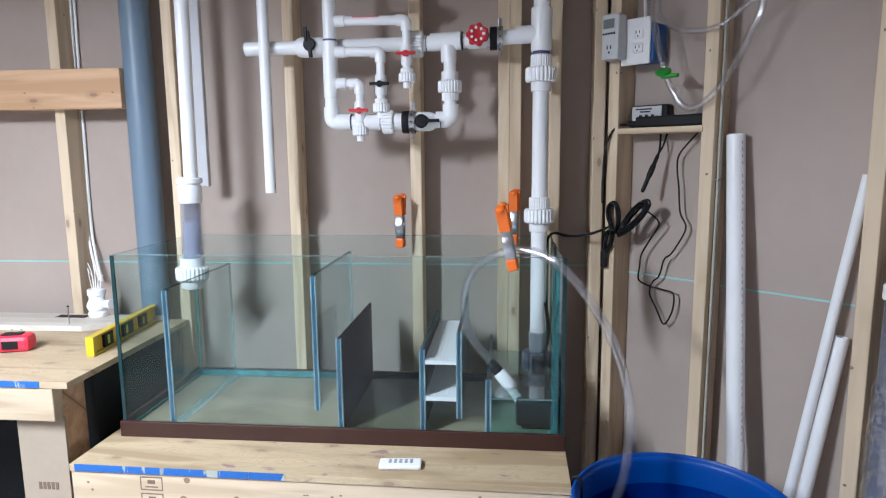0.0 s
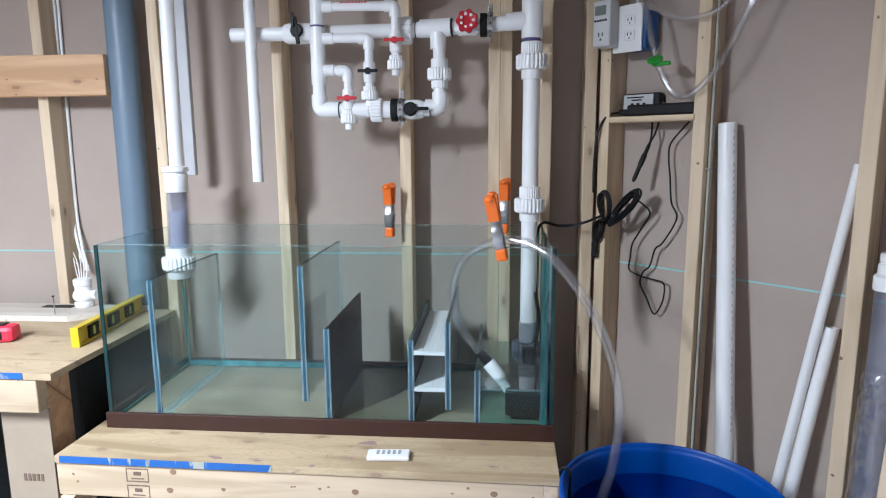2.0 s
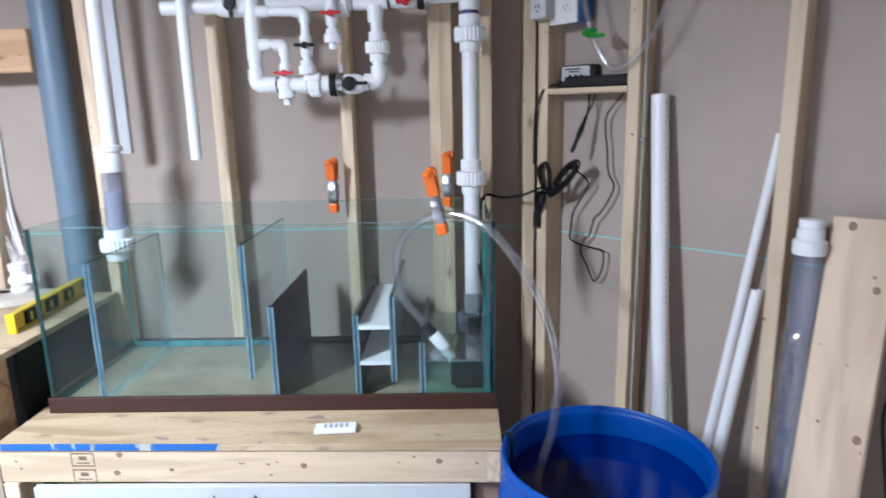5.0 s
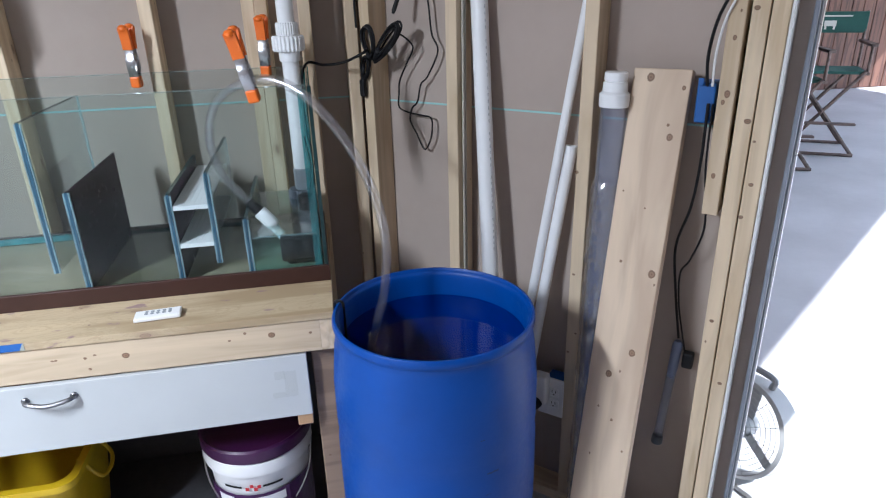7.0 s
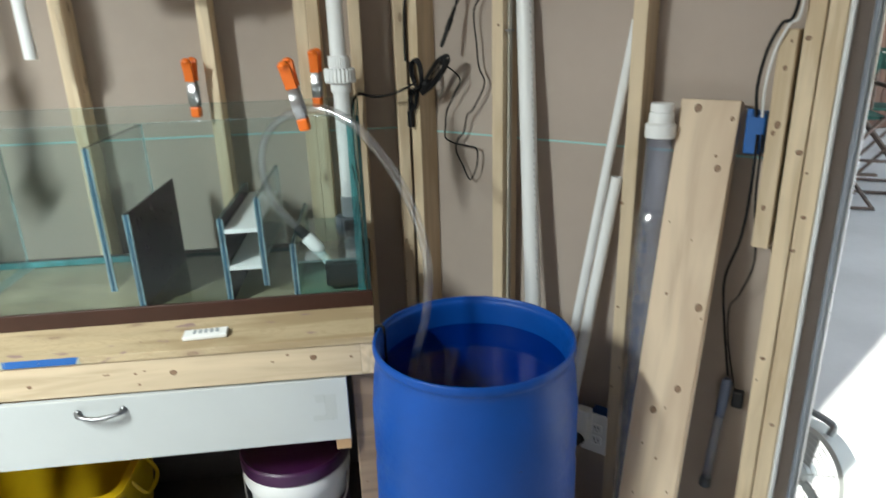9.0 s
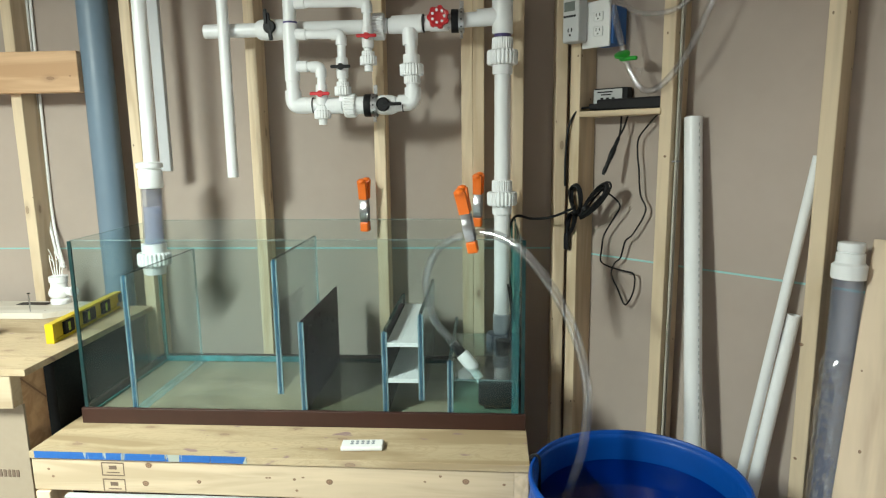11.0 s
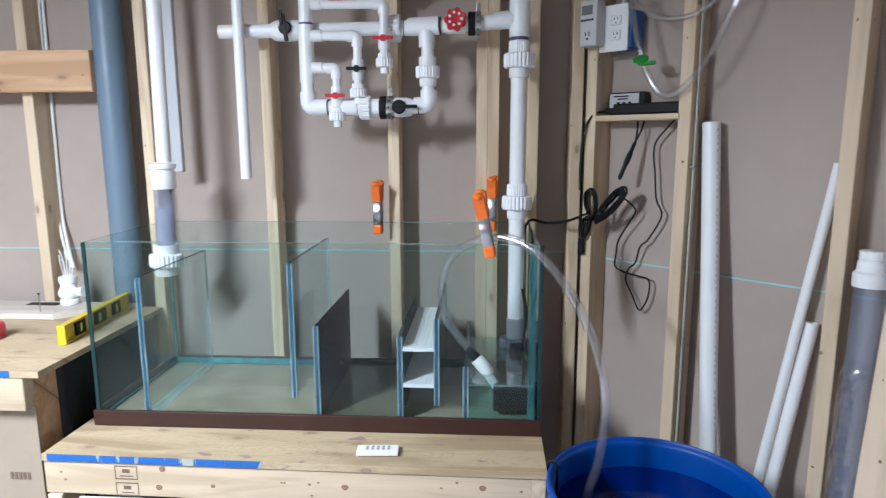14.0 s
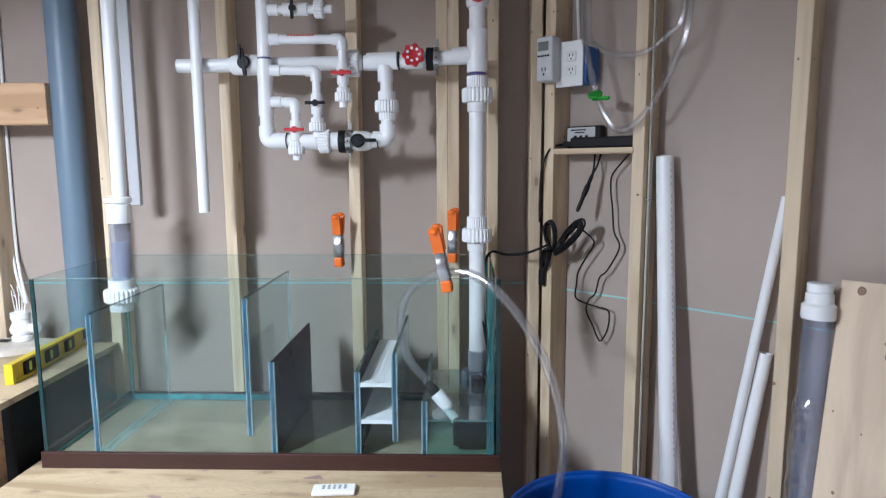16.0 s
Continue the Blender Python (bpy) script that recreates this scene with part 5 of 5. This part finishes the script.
spirit_level(pose(-0.728, 0.060, BZ + 0.0005, 0, 0, 95))


def tape_measure(m):
    t = thing("tape_measure", m.translation, "bright red tape measure on the bench", "tape measure")
    part("case", box((-0.04, -0.022, 0.0), (0.04, 0.022, 0.036), 0.010, m), RED_TAPE, t)
    part("bumper", box((-0.043, -0.018, 0.004), (-0.034, 0.018, 0.030), 0.004, m), BLACK, t, "black grip")
    part("badge", box((-0.015, -0.0235, 0.008), (0.018, -0.0212, 0.026), 0.001, m), BLACK, t)
    part("clip", box((-0.02, -0.012, 0.036), (0.02, 0.012, 0.0385), 0.0008, m), BLACK, t)
    return t


tape_measure(pose(-1.000, 0.105, BZ + 0.0005, 0, 0, 14) @ Matrix.Scale(1.35, 4))
panel = thing("white_panel", (-1.2, 0.42, BZ), "loose pale board with a dark slot, lying on the bench", "board")
part("board", slab([(-1.75, 0.31), (-0.93, 0.31), (-0.735, 0.465), (-1.75, 0.475)], BZ + 0.0005, BZ + 0.019), PALE_BOARD, panel)
part("slot", box((-1.10, 0.415, BZ + 0.0191), (-0.99, 0.45, BZ + 0.0199), 0), BLACK, panel)
scr = thing("upright_screw", (-0.985, 0.40, BZ + 0.02), "long dark screw standing upright in the board", "screw")
part("shank", rod((-0.985, 0.33, BZ + 0.0195), (-0.985, 0.33, BZ + 0.078), 0.0018, n=8), STEEL, scr)
part("head", lathe([(0.002, 0), (0.005, 0.003), (0.005, 0.004)], (-0.985, 0.33, BZ + 0.078), 12), BLACK, scr)


def cleanout(at):
    c = thing("pipe_fitting", at, "white PVC fitting with loose wires rising from it, on the bench", "pipe fitting")
    part("base", lathe([(0.029, 0), (0.031, 0.003), (0.031, 0.016), (0.025, 0.020)], at, 28), PVC, c, smooth=True)
    part("bulb", lathe([(0.024, 0.020), (0.029, 0.0235), (0.0325, 0.029), (0.0345, 0.0365), (0.0340, 0.044), (0.0310, 0.051), (0.0275, 0.056), (0.0260, 0.062), (0.0260, 0.074), (0.0295, 0.076), (0.0295, 0.096), (0.025, 0.096)], at, 28), PVC, c, smooth=True)
    part("side_port", lathe([(0.014, 0), (0.016, 0.020), (0.018, 0.030)], (at[0] + 0.028, at[1], at[2] + 0.042), 20, (1, -0.2, 0.1)), PVC, c, smooth=True)
    for k in range(9):
        dx, h = (k - 4) * 0.0055, 0.20 - 0.011 * abs(k - 3) - 0.02 * (k % 2)
        part("wire", cord([(at[0] + dx * 0.6, at[1], at[2] + 0.085), (at[0] + dx, at[1] + 0.008 * (k % 2), at[2] + 0.085 + h * 0.35), (at[0] + dx * (1.2 + 0.2 * (k % 3)) - 0.004, at[1] + 0.01 - 0.006 * (k % 3), at[2] + h)], 0.0015, 6, 6), PLATE, c)
    return c


cleanout((-0.955, 0.44, BZ + 0.0195))
wires = thing("wall_cables", (-1.02, 0.56, 1.3), "white electrical cables stapled along the stud", "cable")
for k, dx in enumerate((0.0, 0.014)):
    part("cable", cord([(-1.01 + dx, 0.545 - 0.01 * k, 1.235), (-1.035 + dx, 0.55, 1.33), (-1.056 + dx, 0.57, 1.45), (-1.052 + dx, 0.57, 1.8), (-1.046 + dx, 0.57, 2.15), (-1.040 + dx, 0.57, 2.42)], 0.005, 8, 8), PLATE, wires, smooth=True)

# ---- angled wall: fixtures ----


def receptacle(at_s, z, off, parent):
    for dz in (-0.021, 0.021):
        face = part("socket", box((at_s - 0.016, -off - 0.003, z + dz - 0.014), (at_s + 0.016, -off + 0.001, z + dz + 0.014), 0.004, WALL), PLATE, parent)
        for a, b, c, d in ((-0.007, -0.0045, 0.000, 0.008), (0.0045, 0.007, 0.000, 0.008), (-0.002, 0.002, -0.009, -0.005)):
            part("slot", box((at_s + a, -off - 0.0036, z + dz + c), (at_s + b, -off - 0.0026, z + dz + d), 0, WALL), BLACK, face)


def upper_outlet():
    o = thing("outlet_box", on_wall(0.17, 0.08, 2.0), "white duplex outlet on a blue box with a grey plug-in timer", "outlet")
    part("box", box((0.135, -0.085, 1.945), (0.215, -0.012, 2.055), 0.004, WALL), BLUE_BOX, o, "blue electrical box")
    part("plate", box((0.112, -0.0945, 1.938), (0.208, -0.0865, 2.072), 0.003, WALL), PLATE, o, "white outlet plate")
    receptacle(0.170, 2.005, 0.0955, o)
    t = part("timer", box((0.073, -0.142, 1.955), (0.132, -0.0955, 2.088), 0.006, WALL), TIMER, o, "grey plug-in timer")
    part("display", box((0.080, -0.1435, 2.045), (0.118, -0.1415, 2.072), 0.001, WALL), LCD, t)
    for k in range(5):
        part("button", lathe([(0.0035, 0), (0.0035, 0.002)], on_wall(0.082 + 0.009 * k, 0.142, 2.030), 10, tuple(on_wall(0, 1, 0) - on_wall(0, 0, 0))), BLACK, t)
    for a, b, c, d in ((0.094, 0.097, 1.985, 1.996), (0.106, 0.109, 1.985, 1.996), (0.099, 0.104, 1.973, 1.979)):
        part("slot", box((a, -0.1432, c), (b, -0.1415, d), 0, WALL), BLACK, t)
    part("cable", cord([on_wall(0.155, 0.03, 2.05), on_wall(0.145, 0.03, 2.2), on_wall(0.14, 0.03, 2.42)], 0.005, 6, 8), PLATE, o)
    return o


upper_outlet()


def controller_shelf():
    s = thing("wall_shelf", on_wall(0.24, 0.05, 1.74), "small pine shelf between two studs", "shelf")
    lumber("board", 0.272, 0.092, 0.018, WALL @ pose(0.1075, -0.048, 1.7435), PINE_PALE, s)
    c = thing("power_controller", on_wall(0.27, 0.06, 1.7535), "long black power controller on the shelf", "controller")
    part("case", box((0.158, -0.078, 1.7535), (0.372, -0.040, 1.786), 0.005, WALL), BLACK, c)
    part("plug", box((0.125, -0.070, 1.757), (0.157, -0.052, 1.775), 0.004, WALL), BLACK, c)
    part("cord", cord([on_wall(0.126, 0.061, 1.766), on_wall(0.095, 0.085, 1.755), on_wall(0.075, 0.103, 1.70), on_wall(0.066, 0.103, 1.60), on_wall(0.068, 0.105, 1.52)], 0.0035, 8, 8), RUBBER, c, "black cord")
    d = thing("dosing_controller", on_wall(0.18, 0.02, 1.7535), "black controller box with a grey printed front", "controller")
    part("case", box((0.118, -0.036, 1.7535), (0.240, -0.006, 1.822), 0.005, WALL), BLACK, d)
    f = part("front", box((0.122, -0.0385, 1.760), (0.222, -0.0358, 1.818), 0.001, WALL), TIMER, d, "grey label panel")
    for k in range(3):
        part("port", box((0.148 + 0.02 * k, -0.041, 1.785), (0.158 + 0.02 * k, -0.0383, 1.793), 0.001, WALL), BLACK, f)
    for z, a, b in ((1.808, 0.135, 0.19), (1.800, 0.150, 0.185)):
        part("lettering_bar", box((a, -0.0392, z), (b, -0.0384, z + 0.004), 0, WALL), DARK, f)
    return s


controller_shelf()


def cords():
    c = thing("coiled_cords", on_wall(0.12, 0.10, 1.47), "bundled black power cords hanging on the stud", "cable")
    rnd = random.Random(3)
    # lobes of the tied bundle: centre, half length, half width, lean, turns
    for cs, cz, la, lb, lean, n in ((0.112, 1.478, 0.050, 0.021, 8, 5), (0.178, 1.478, 0.078, 0.021, -42, 7), (0.094, 1.402, 0.040, 0.013, -14, 5)):
        for k in range(n):
            pts, f = [], 1.0 - 0.10 * k
            co, si = math.cos(radians(lean)), math.sin(radians(lean))
            for i in range(17):
                a = i * 2 * math.pi / 16
                u, v = lb * f * math.sin(a) * (1 + 0.3 * math.cos(a)) + rnd.uniform(-0.0012, 0.0012), la * (1 - 0.05 * k) * math.cos(a)
                pts.append((cs + u * co - v * si, 0.100 + 0.006 * (k % 3) + 0.004 * math.sin(a + k), cz + v * co + u * si))
            pts[-1] = pts[0]
            part("loop", cord([on_wall(*q) for q in pts], 0.0033, 3, 7), RUBBER, c, smooth=True)
    part("tie", lathe([(0.013, -0.006), (0.014, 0), (0.013, 0.006)], on_wall(0.148, 0.106, 1.452), 14, tuple(on_wall(-0.6, 0, 0.7) - on_wall(0, 0, 0))), BLACK, c, "black cable tie")
    part("plug", box((0.070, -0.112, 1.315), (0.088, -0.094, 1.368), 0.004, WALL), BLACK, c, "black plug")
    part("cord", cord([on_wall(0.079, 0.103, 1.366), on_wall(0.084, 0.106, 1.385), on_wall(0.092, 0.108, 1.42)], 0.0035, 6, 8), RUBBER, c)
    a, b = on_wall(0.204, 0.10, 1.560), on_wall(0.228, 0.055, 1.675)
    part("connector", lathe([(0.004, 0), (0.0065, 0.01), (0.0065, 0.05), (0.0085, 0.055), (0.0085, 0.085), (0.0060, 0.09), (0.0060, 0.115), (0.0035, 0.125)], a, 14, tuple(b - a)), BLACK, c, "black inline connector", True)
    for ds in (0.0, 0.022):
        part("cord", cord([b, on_wall(0.226 + ds * 0.5, 0.045, 1.70), on_wall(0.218 + ds, 0.03, 1.7365)], 0.003, 6, 8), RUBBER, c)
    run = ((0.204, 0.10, 1.512), (0.222, 0.07, 1.492), (0.236, 0.05, 1.462), (0.205, 0.04, 1.415), (0.172, 0.035, 1.362), (0.166, 0.035, 1.318), (0.164, 0.035, 1.278), (0.196, 0.03, 1.262), (0.248, 0.03, 1.256), (0.282, 0.03, 1.248), (0.281, 0.03, 1.196), (0.262, 0.03, 1.154), (0.248, 0.03, 1.153), (0.226, 0.03, 1.194), (0.202, 0.03, 1.237), (0.210, 0.03, 1.275), (0.232, 0.03, 1.298), (0.247, 0.03, 1.352), (0.272, 0.03, 1.376), (0.312, 0.03, 1.452), (0.292, 0.03, 1.500), (0.284, 0.03, 1.575), (0.277, 0.03, 1.625), (0.280, 0.03, 1.670), (0.314, 0.03, 1.712), (0.338, 0.03, 1.737))
    part("cord", cord([on_wall(*q) for q in run], 0.0027, 6, 8), RUBBER, c, smooth=True)
    return c


cords()


def hung_tubing():
    t = thing("hung_tubing", on_wall(0.4, 0.11, 2.0), "coil of cloudy clear tubing hung from above with a green clip", "hose")
    part("tube", cord([on_wall(0.215, 0.12, 2.40), on_wall(0.222, 0.12, 2.12), on_wall(0.240, 0.12, 2.02), on_wall(0.272, 0.12, 1.91), on_wall(0.300, 0.115, 1.845), on_wall(0.330, 0.112, 1.806), on_wall(0.370, 0.112, 1.802), on_wall(0.420, 0.112, 1.84), on_wall(0.465, 0.112, 1.90), on_wall(0.505, 0.112, 1.98), on_wall(0.535, 0.112, 2.08), on_wall(0.55, 0.112, 2.40)], 0.0095, 10, 12, 0.007), HOSE, t, smooth=True)
    part("tube", cord([on_wall(0.235, 0.12, 2.40), on_wall(0.243, 0.12, 2.10), on_wall(0.262, 0.12, 2.048), on_wall(0.310, 0.115, 2.015), on_wall(0.365, 0.112, 2.004), on_wall(0.425, 0.112, 2.010), on_wall(0.48, 0.112, 2.045), on_wall(0.52, 0.112, 2.10), on_wall(0.545, 0.112, 2.40)], 0.0085, 10, 12, 0.006), HOSE, t, smooth=True)
    clip = part("clip", lathe([(0.012, 0), (0.022, 0.003), (0.022, 0.008), (0.014, 0.011)], on_wall(0.277, 0.132, 1.898), 20, tuple(on_wall(0.1, 0.5, 0.8) - on_wall(0, 0, 0))), GREEN_CLIP, t, "green plastic clip", True)
    part("clip", box((0.270, -0.142, 1.884), (0.325, -0.128, 1.896), 0.005, WALL), GREEN_CLIP, t, "green plastic clip")
    part("end_piece", lathe([(0.009, 0), (0.010, 0.02), (0.010, 0.026)], on_wall(0.318, 0.122, 1.838), 14, tuple(on_wall(0.2, 0, 1) - on_wall(0, 0, 0))), HOSE, t, smooth=True)
    return t


hung_tubing()


def leaning_pipe(name, a, b, r, label):
    p = thing(name, on_wall(*b), label, "pipe", "leaning pipes")
    part("pipe", hollow(on_wall(*b), on_wall(*a), r, min(0.004, r * 0.25), 30), PVC, p, smooth=True)
    return p


big = leaning_pipe("leaning_pipe", (0.447, 0.033, 1.725), (0.603, 0.165, 0.0), 0.0245, "wide white PVC pipe leaning upright against the studs")
va, vb = on_wall(0.447, 0.033, 1.725), on_wall(0.603, 0.165, 0.0)
side = (Vector(on_wall(1, 0, 0)) - Vector(on_wall(0, 0, 0))) * 0.9 + (Vector(on_wall(0, 1, 0)) - Vector(on_wall(0, 0, 0))) * 0.44
for k in range(46):
    f = 0.012 + k * 0.0105 + (0.01 if k % 7 > 3 else 0)
    c = va.lerp(vb, f) + side.normalized() * 0.0245
    part("print_bar", box((c.x - 0.0008, c.y - 0.0016, c.z - 0.005), (c.x + 0.0008, c.y + 0.0016, c.z + 0.004)), PRINT, big)
leaning_pipe("leaning_pipe", (0.7665, 0.0145, 1.62), (0.565, 0.12, 0.0), 0.0130, "thin white PVC pipe leaning in the stud bay")
leaning_pipe("leaning_pipe", (0.742, 0.020, 1.208), (0.615, 0.14, 0.0), 0.0167, "shorter white PVC pipe leaning in the stud bay")

cab = thing("stud_cables", on_wall(0.45, 0.03, 1.3), "white electrical cables running up beside the stud", "cable")
for k in range(2):
    part("cable", cord([on_wall(0.4175, 0.052 + 0.012 * k, 0.10), on_wall(0.418, 0.054 + 0.012 * k, 0.9), on_wall(0.4172, 0.052 + 0.012 * k, 1.6), on_wall(0.4175, 0.054 + 0.012 * k, 2.42)], 0.0038, 6, 8), CABLE_BEIGE, cab, smooth=True)
part("staple", box((0.4118, -0.078, 1.600), (0.4245, -0.044, 1.605), 0.001, WALL), STEEL, cab)


def lower_outlet():
    o = thing("low_outlet", on_wall(0.74, 0.09, 0.41), "white wall outlet with a plug-in adapter and black plug", "outlet")
    part("box", box((0.715, -0.082, 0.355), (0.785, -0.012, 0.462), 0.004, WALL), BLUE_BOX, o)
    part("plate", box((0.702, -0.091, 0.340), (0.786, -0.0835, 0.478), 0.003, WALL), PLATE, o)
    receptacle(0.755, 0.41, 0.0922, o)
    part("adapter", box((0.695, -0.130, 0.395), (0.740, -0.0925, 0.500), 0.006, WALL), PLATE, o, "white plug-in adapter")
    part("plug", lathe([(0.016, 0), (0.018, 0.006), (0.016, 0.025), (0.006, 0.04)], on_wall(0.718, 0.130, 0.408), 16, tuple(on_wall(-0.4, 1, -0.3) - on_wall(0, 0, 0))), BLACK, o, "black plug")
    return o


lower_outlet()


def capped_tube():
    a, b = on_wall(0.876, 0.10, 1.345), on_wall(0.878, 0.15, 0.0)
    t = thing("capped_tube", b, "clear plastic tube with a white cap, half wrapped in plastic film", "tube")
    ax = (a - b).normalized()
    part("tube", hollow(b, a, 0.033, 0.003), CLEAR_PVC, t, smooth=True)
    part("cap", lathe([(0.0365, -0.006), (0.0375, 0), (0.0375, 0.026), (0.031, 0.032), (0.030, 0.054), (0.026, 0.057), (0.0285, 0.060), (0.0285, 0.078), (0.025, 0.080)], a, 30, tuple(ax)), PVC, t, "white PVC cap", True)
    bm = bmesh.new()
    rings = []
    sx = ax.orthogonal().normalized()
    sy = ax.cross(sx)
    for i in range(150):
        h = 0.02 + 1.13 * i / 149
        ring = []
        for k in range(36):
            an = 2 * math.pi * k / 36
            crease = noise.noise(Vector((math.cos(an) * 1.6, math.sin(an) * 1.6, h * 26))) + 0.6 * noise.noise(Vector((math.cos(an) * 4, math.sin(an) * 4, h * 60 + 9)))
            ring.append(bm.verts.new(b + ax * h + (0.040 + 0.0065 * crease) * (math.cos(an) * sx + math.sin(an) * sy)))
        rings.append(ring)
    for p, q in zip(rings, rings[1:]):
        for k in range(36):
            bm.faces.new((p[k], p[(k + 1) % 36], q[(k + 1) % 36], q[k]))
    part("film", bm, WRAP, t, "crinkled plastic film")
    return t


capped_tube()


def leaning_board():
    b = thing("leaning_board", on_wall(1.0, 0.36, 0), "knotty pine plank leaning against the angled wall", "board")
    lo, hi = on_wall(0.985, 0.40, 0.012), on_wall(0.980, 0.045, 1.428)
    up = (hi - lo).normalized()
    across = (on_wall(1, 0, 0) - on_wall(0, 0, 0)).normalized()
    across = (across - up * across.dot(up)).normalized()
    m = Matrix((up, across, up.cross(across))).transposed().to_4x4()
    m.translation = lo
    plank = lumber("plank", (hi - lo).length, 0.140, 0.038, m, PLANK, b)
    for u, v, r in ((1.438, -0.026, 0.013), (1.416, 0.056, 0.007), (1.297, 0.041, 0.011), (1.326, 0.033, 0.005), (0.954, 0.052, 0.013), (0.739, 0.035, 0.012), (0.668, -0.016, 0.012), (1.117, 0.009, 0.003), (1.154, -0.051, 0.003), (0.973, -0.030, 0.005), (0.544, 0.010, 0.005), (0.466, 0.050, 0.004), (0.572, -0.030, 0.004)):
        knot(plank, m @ Matrix.Translation((u, v, -0.0194)) @ Matrix.Rotation(math.pi, 4, "X"), r * 0.85)
    return b


leaning_board()


def blue_junction():
    j = thing("junction_box", on_wall(1.08, 0.05, 1.36), "blue electrical box with cables beside the short stud", "electrical box")
    part("box", box((1.068, -0.085, 1.312), (1.110, -0.022, 1.408), 0.004, WALL), BLUE_BOX, j)
    part("tab", box((1.070, -0.092, 1.400), (1.082, -0.086, 1.418), 0.001, WALL), BLUE_BOX, j)
    for k, r in ((0, 0.0038), (2, 0.003)):
        part("cable", cord([on_wall(1.09 + 0.006 * k, 0.09, 1.40), on_wall(1.086 + 0.008 * k, 0.10, 1.47), on_wall(1.096 + 0.008 * k, 0.10, 1.545), on_wall(1.118 + 0.008 * k, 0.105, 1.60), on_wall(1.145 + 0.005 * k, 0.106, 1.64), on_wall(1.14 + 0.004 * k, 0.06, 1.9), on_wall(1.14, 0.05, 2.42)], r, 8, 8), RUBBER if k < 2 else PLATE, j, "white cable" if k > 1 else "black cable")
    return j


blue_junction()


def hanging_lead():
    h = thing("work_lamp", on_wall(1.08, 0.03, 0.36), "clear-bodied corded work light hanging in the stud bay", "work light")
    part("cord", cord([on_wall(1.098, 0.09, 1.36), on_wall(1.100, 0.10, 1.22), on_wall(1.088, 0.08, 1.10), on_wall(1.060, 0.06, 0.98), on_wall(1.070, 0.045, 0.85), on_wall(1.094, 0.04, 0.70)], 0.0036, 8, 8), RUBBER, h, "black cord")
    part("cord", cord([on_wall(1.108, 0.09, 1.36), on_wall(1.112, 0.09, 1.20), on_wall(1.125, 0.07, 1.05), on_wall(1.10, 0.06, 0.95), on_wall(1.078, 0.05, 0.90), on_wall(1.085, 0.045, 0.80), on_wall(1.115, 0.042, 0.665)], 0.0026, 8, 8), RUBBER, h, "black cord")
    a, b = on_wall(1.095, 0.04, 0.69), on_wall(1.072, 0.045, 0.34)
    ax = (b - a).normalized()
    part("handle", lathe([(0.009, 0), (0.014, 0.01), (0.014, 0.09), (0.011, 0.12)], a, 18, tuple(ax)), LAMP_BLUE, h, "blue-grey handle", True)
    part("body", hollow(a + ax * 0.11, a + ax * 0.33, 0.0135, 0.002, 20), CLEAR_PVC, h, "clear lamp tube", True)
    part("end_cap", lathe([(0.015, 0.33), (0.0165, 0.335), (0.0165, 0.356), (0.012, 0.36)], a, 18, tuple(ax)), NUT_GREY, h, "dark end cap")
    part("plug", box((1.112, -0.055, 0.615), (1.142, -0.030, 0.665), 0.006, WALL), BLACK, h, "black plug")
    return h


hanging_lead()
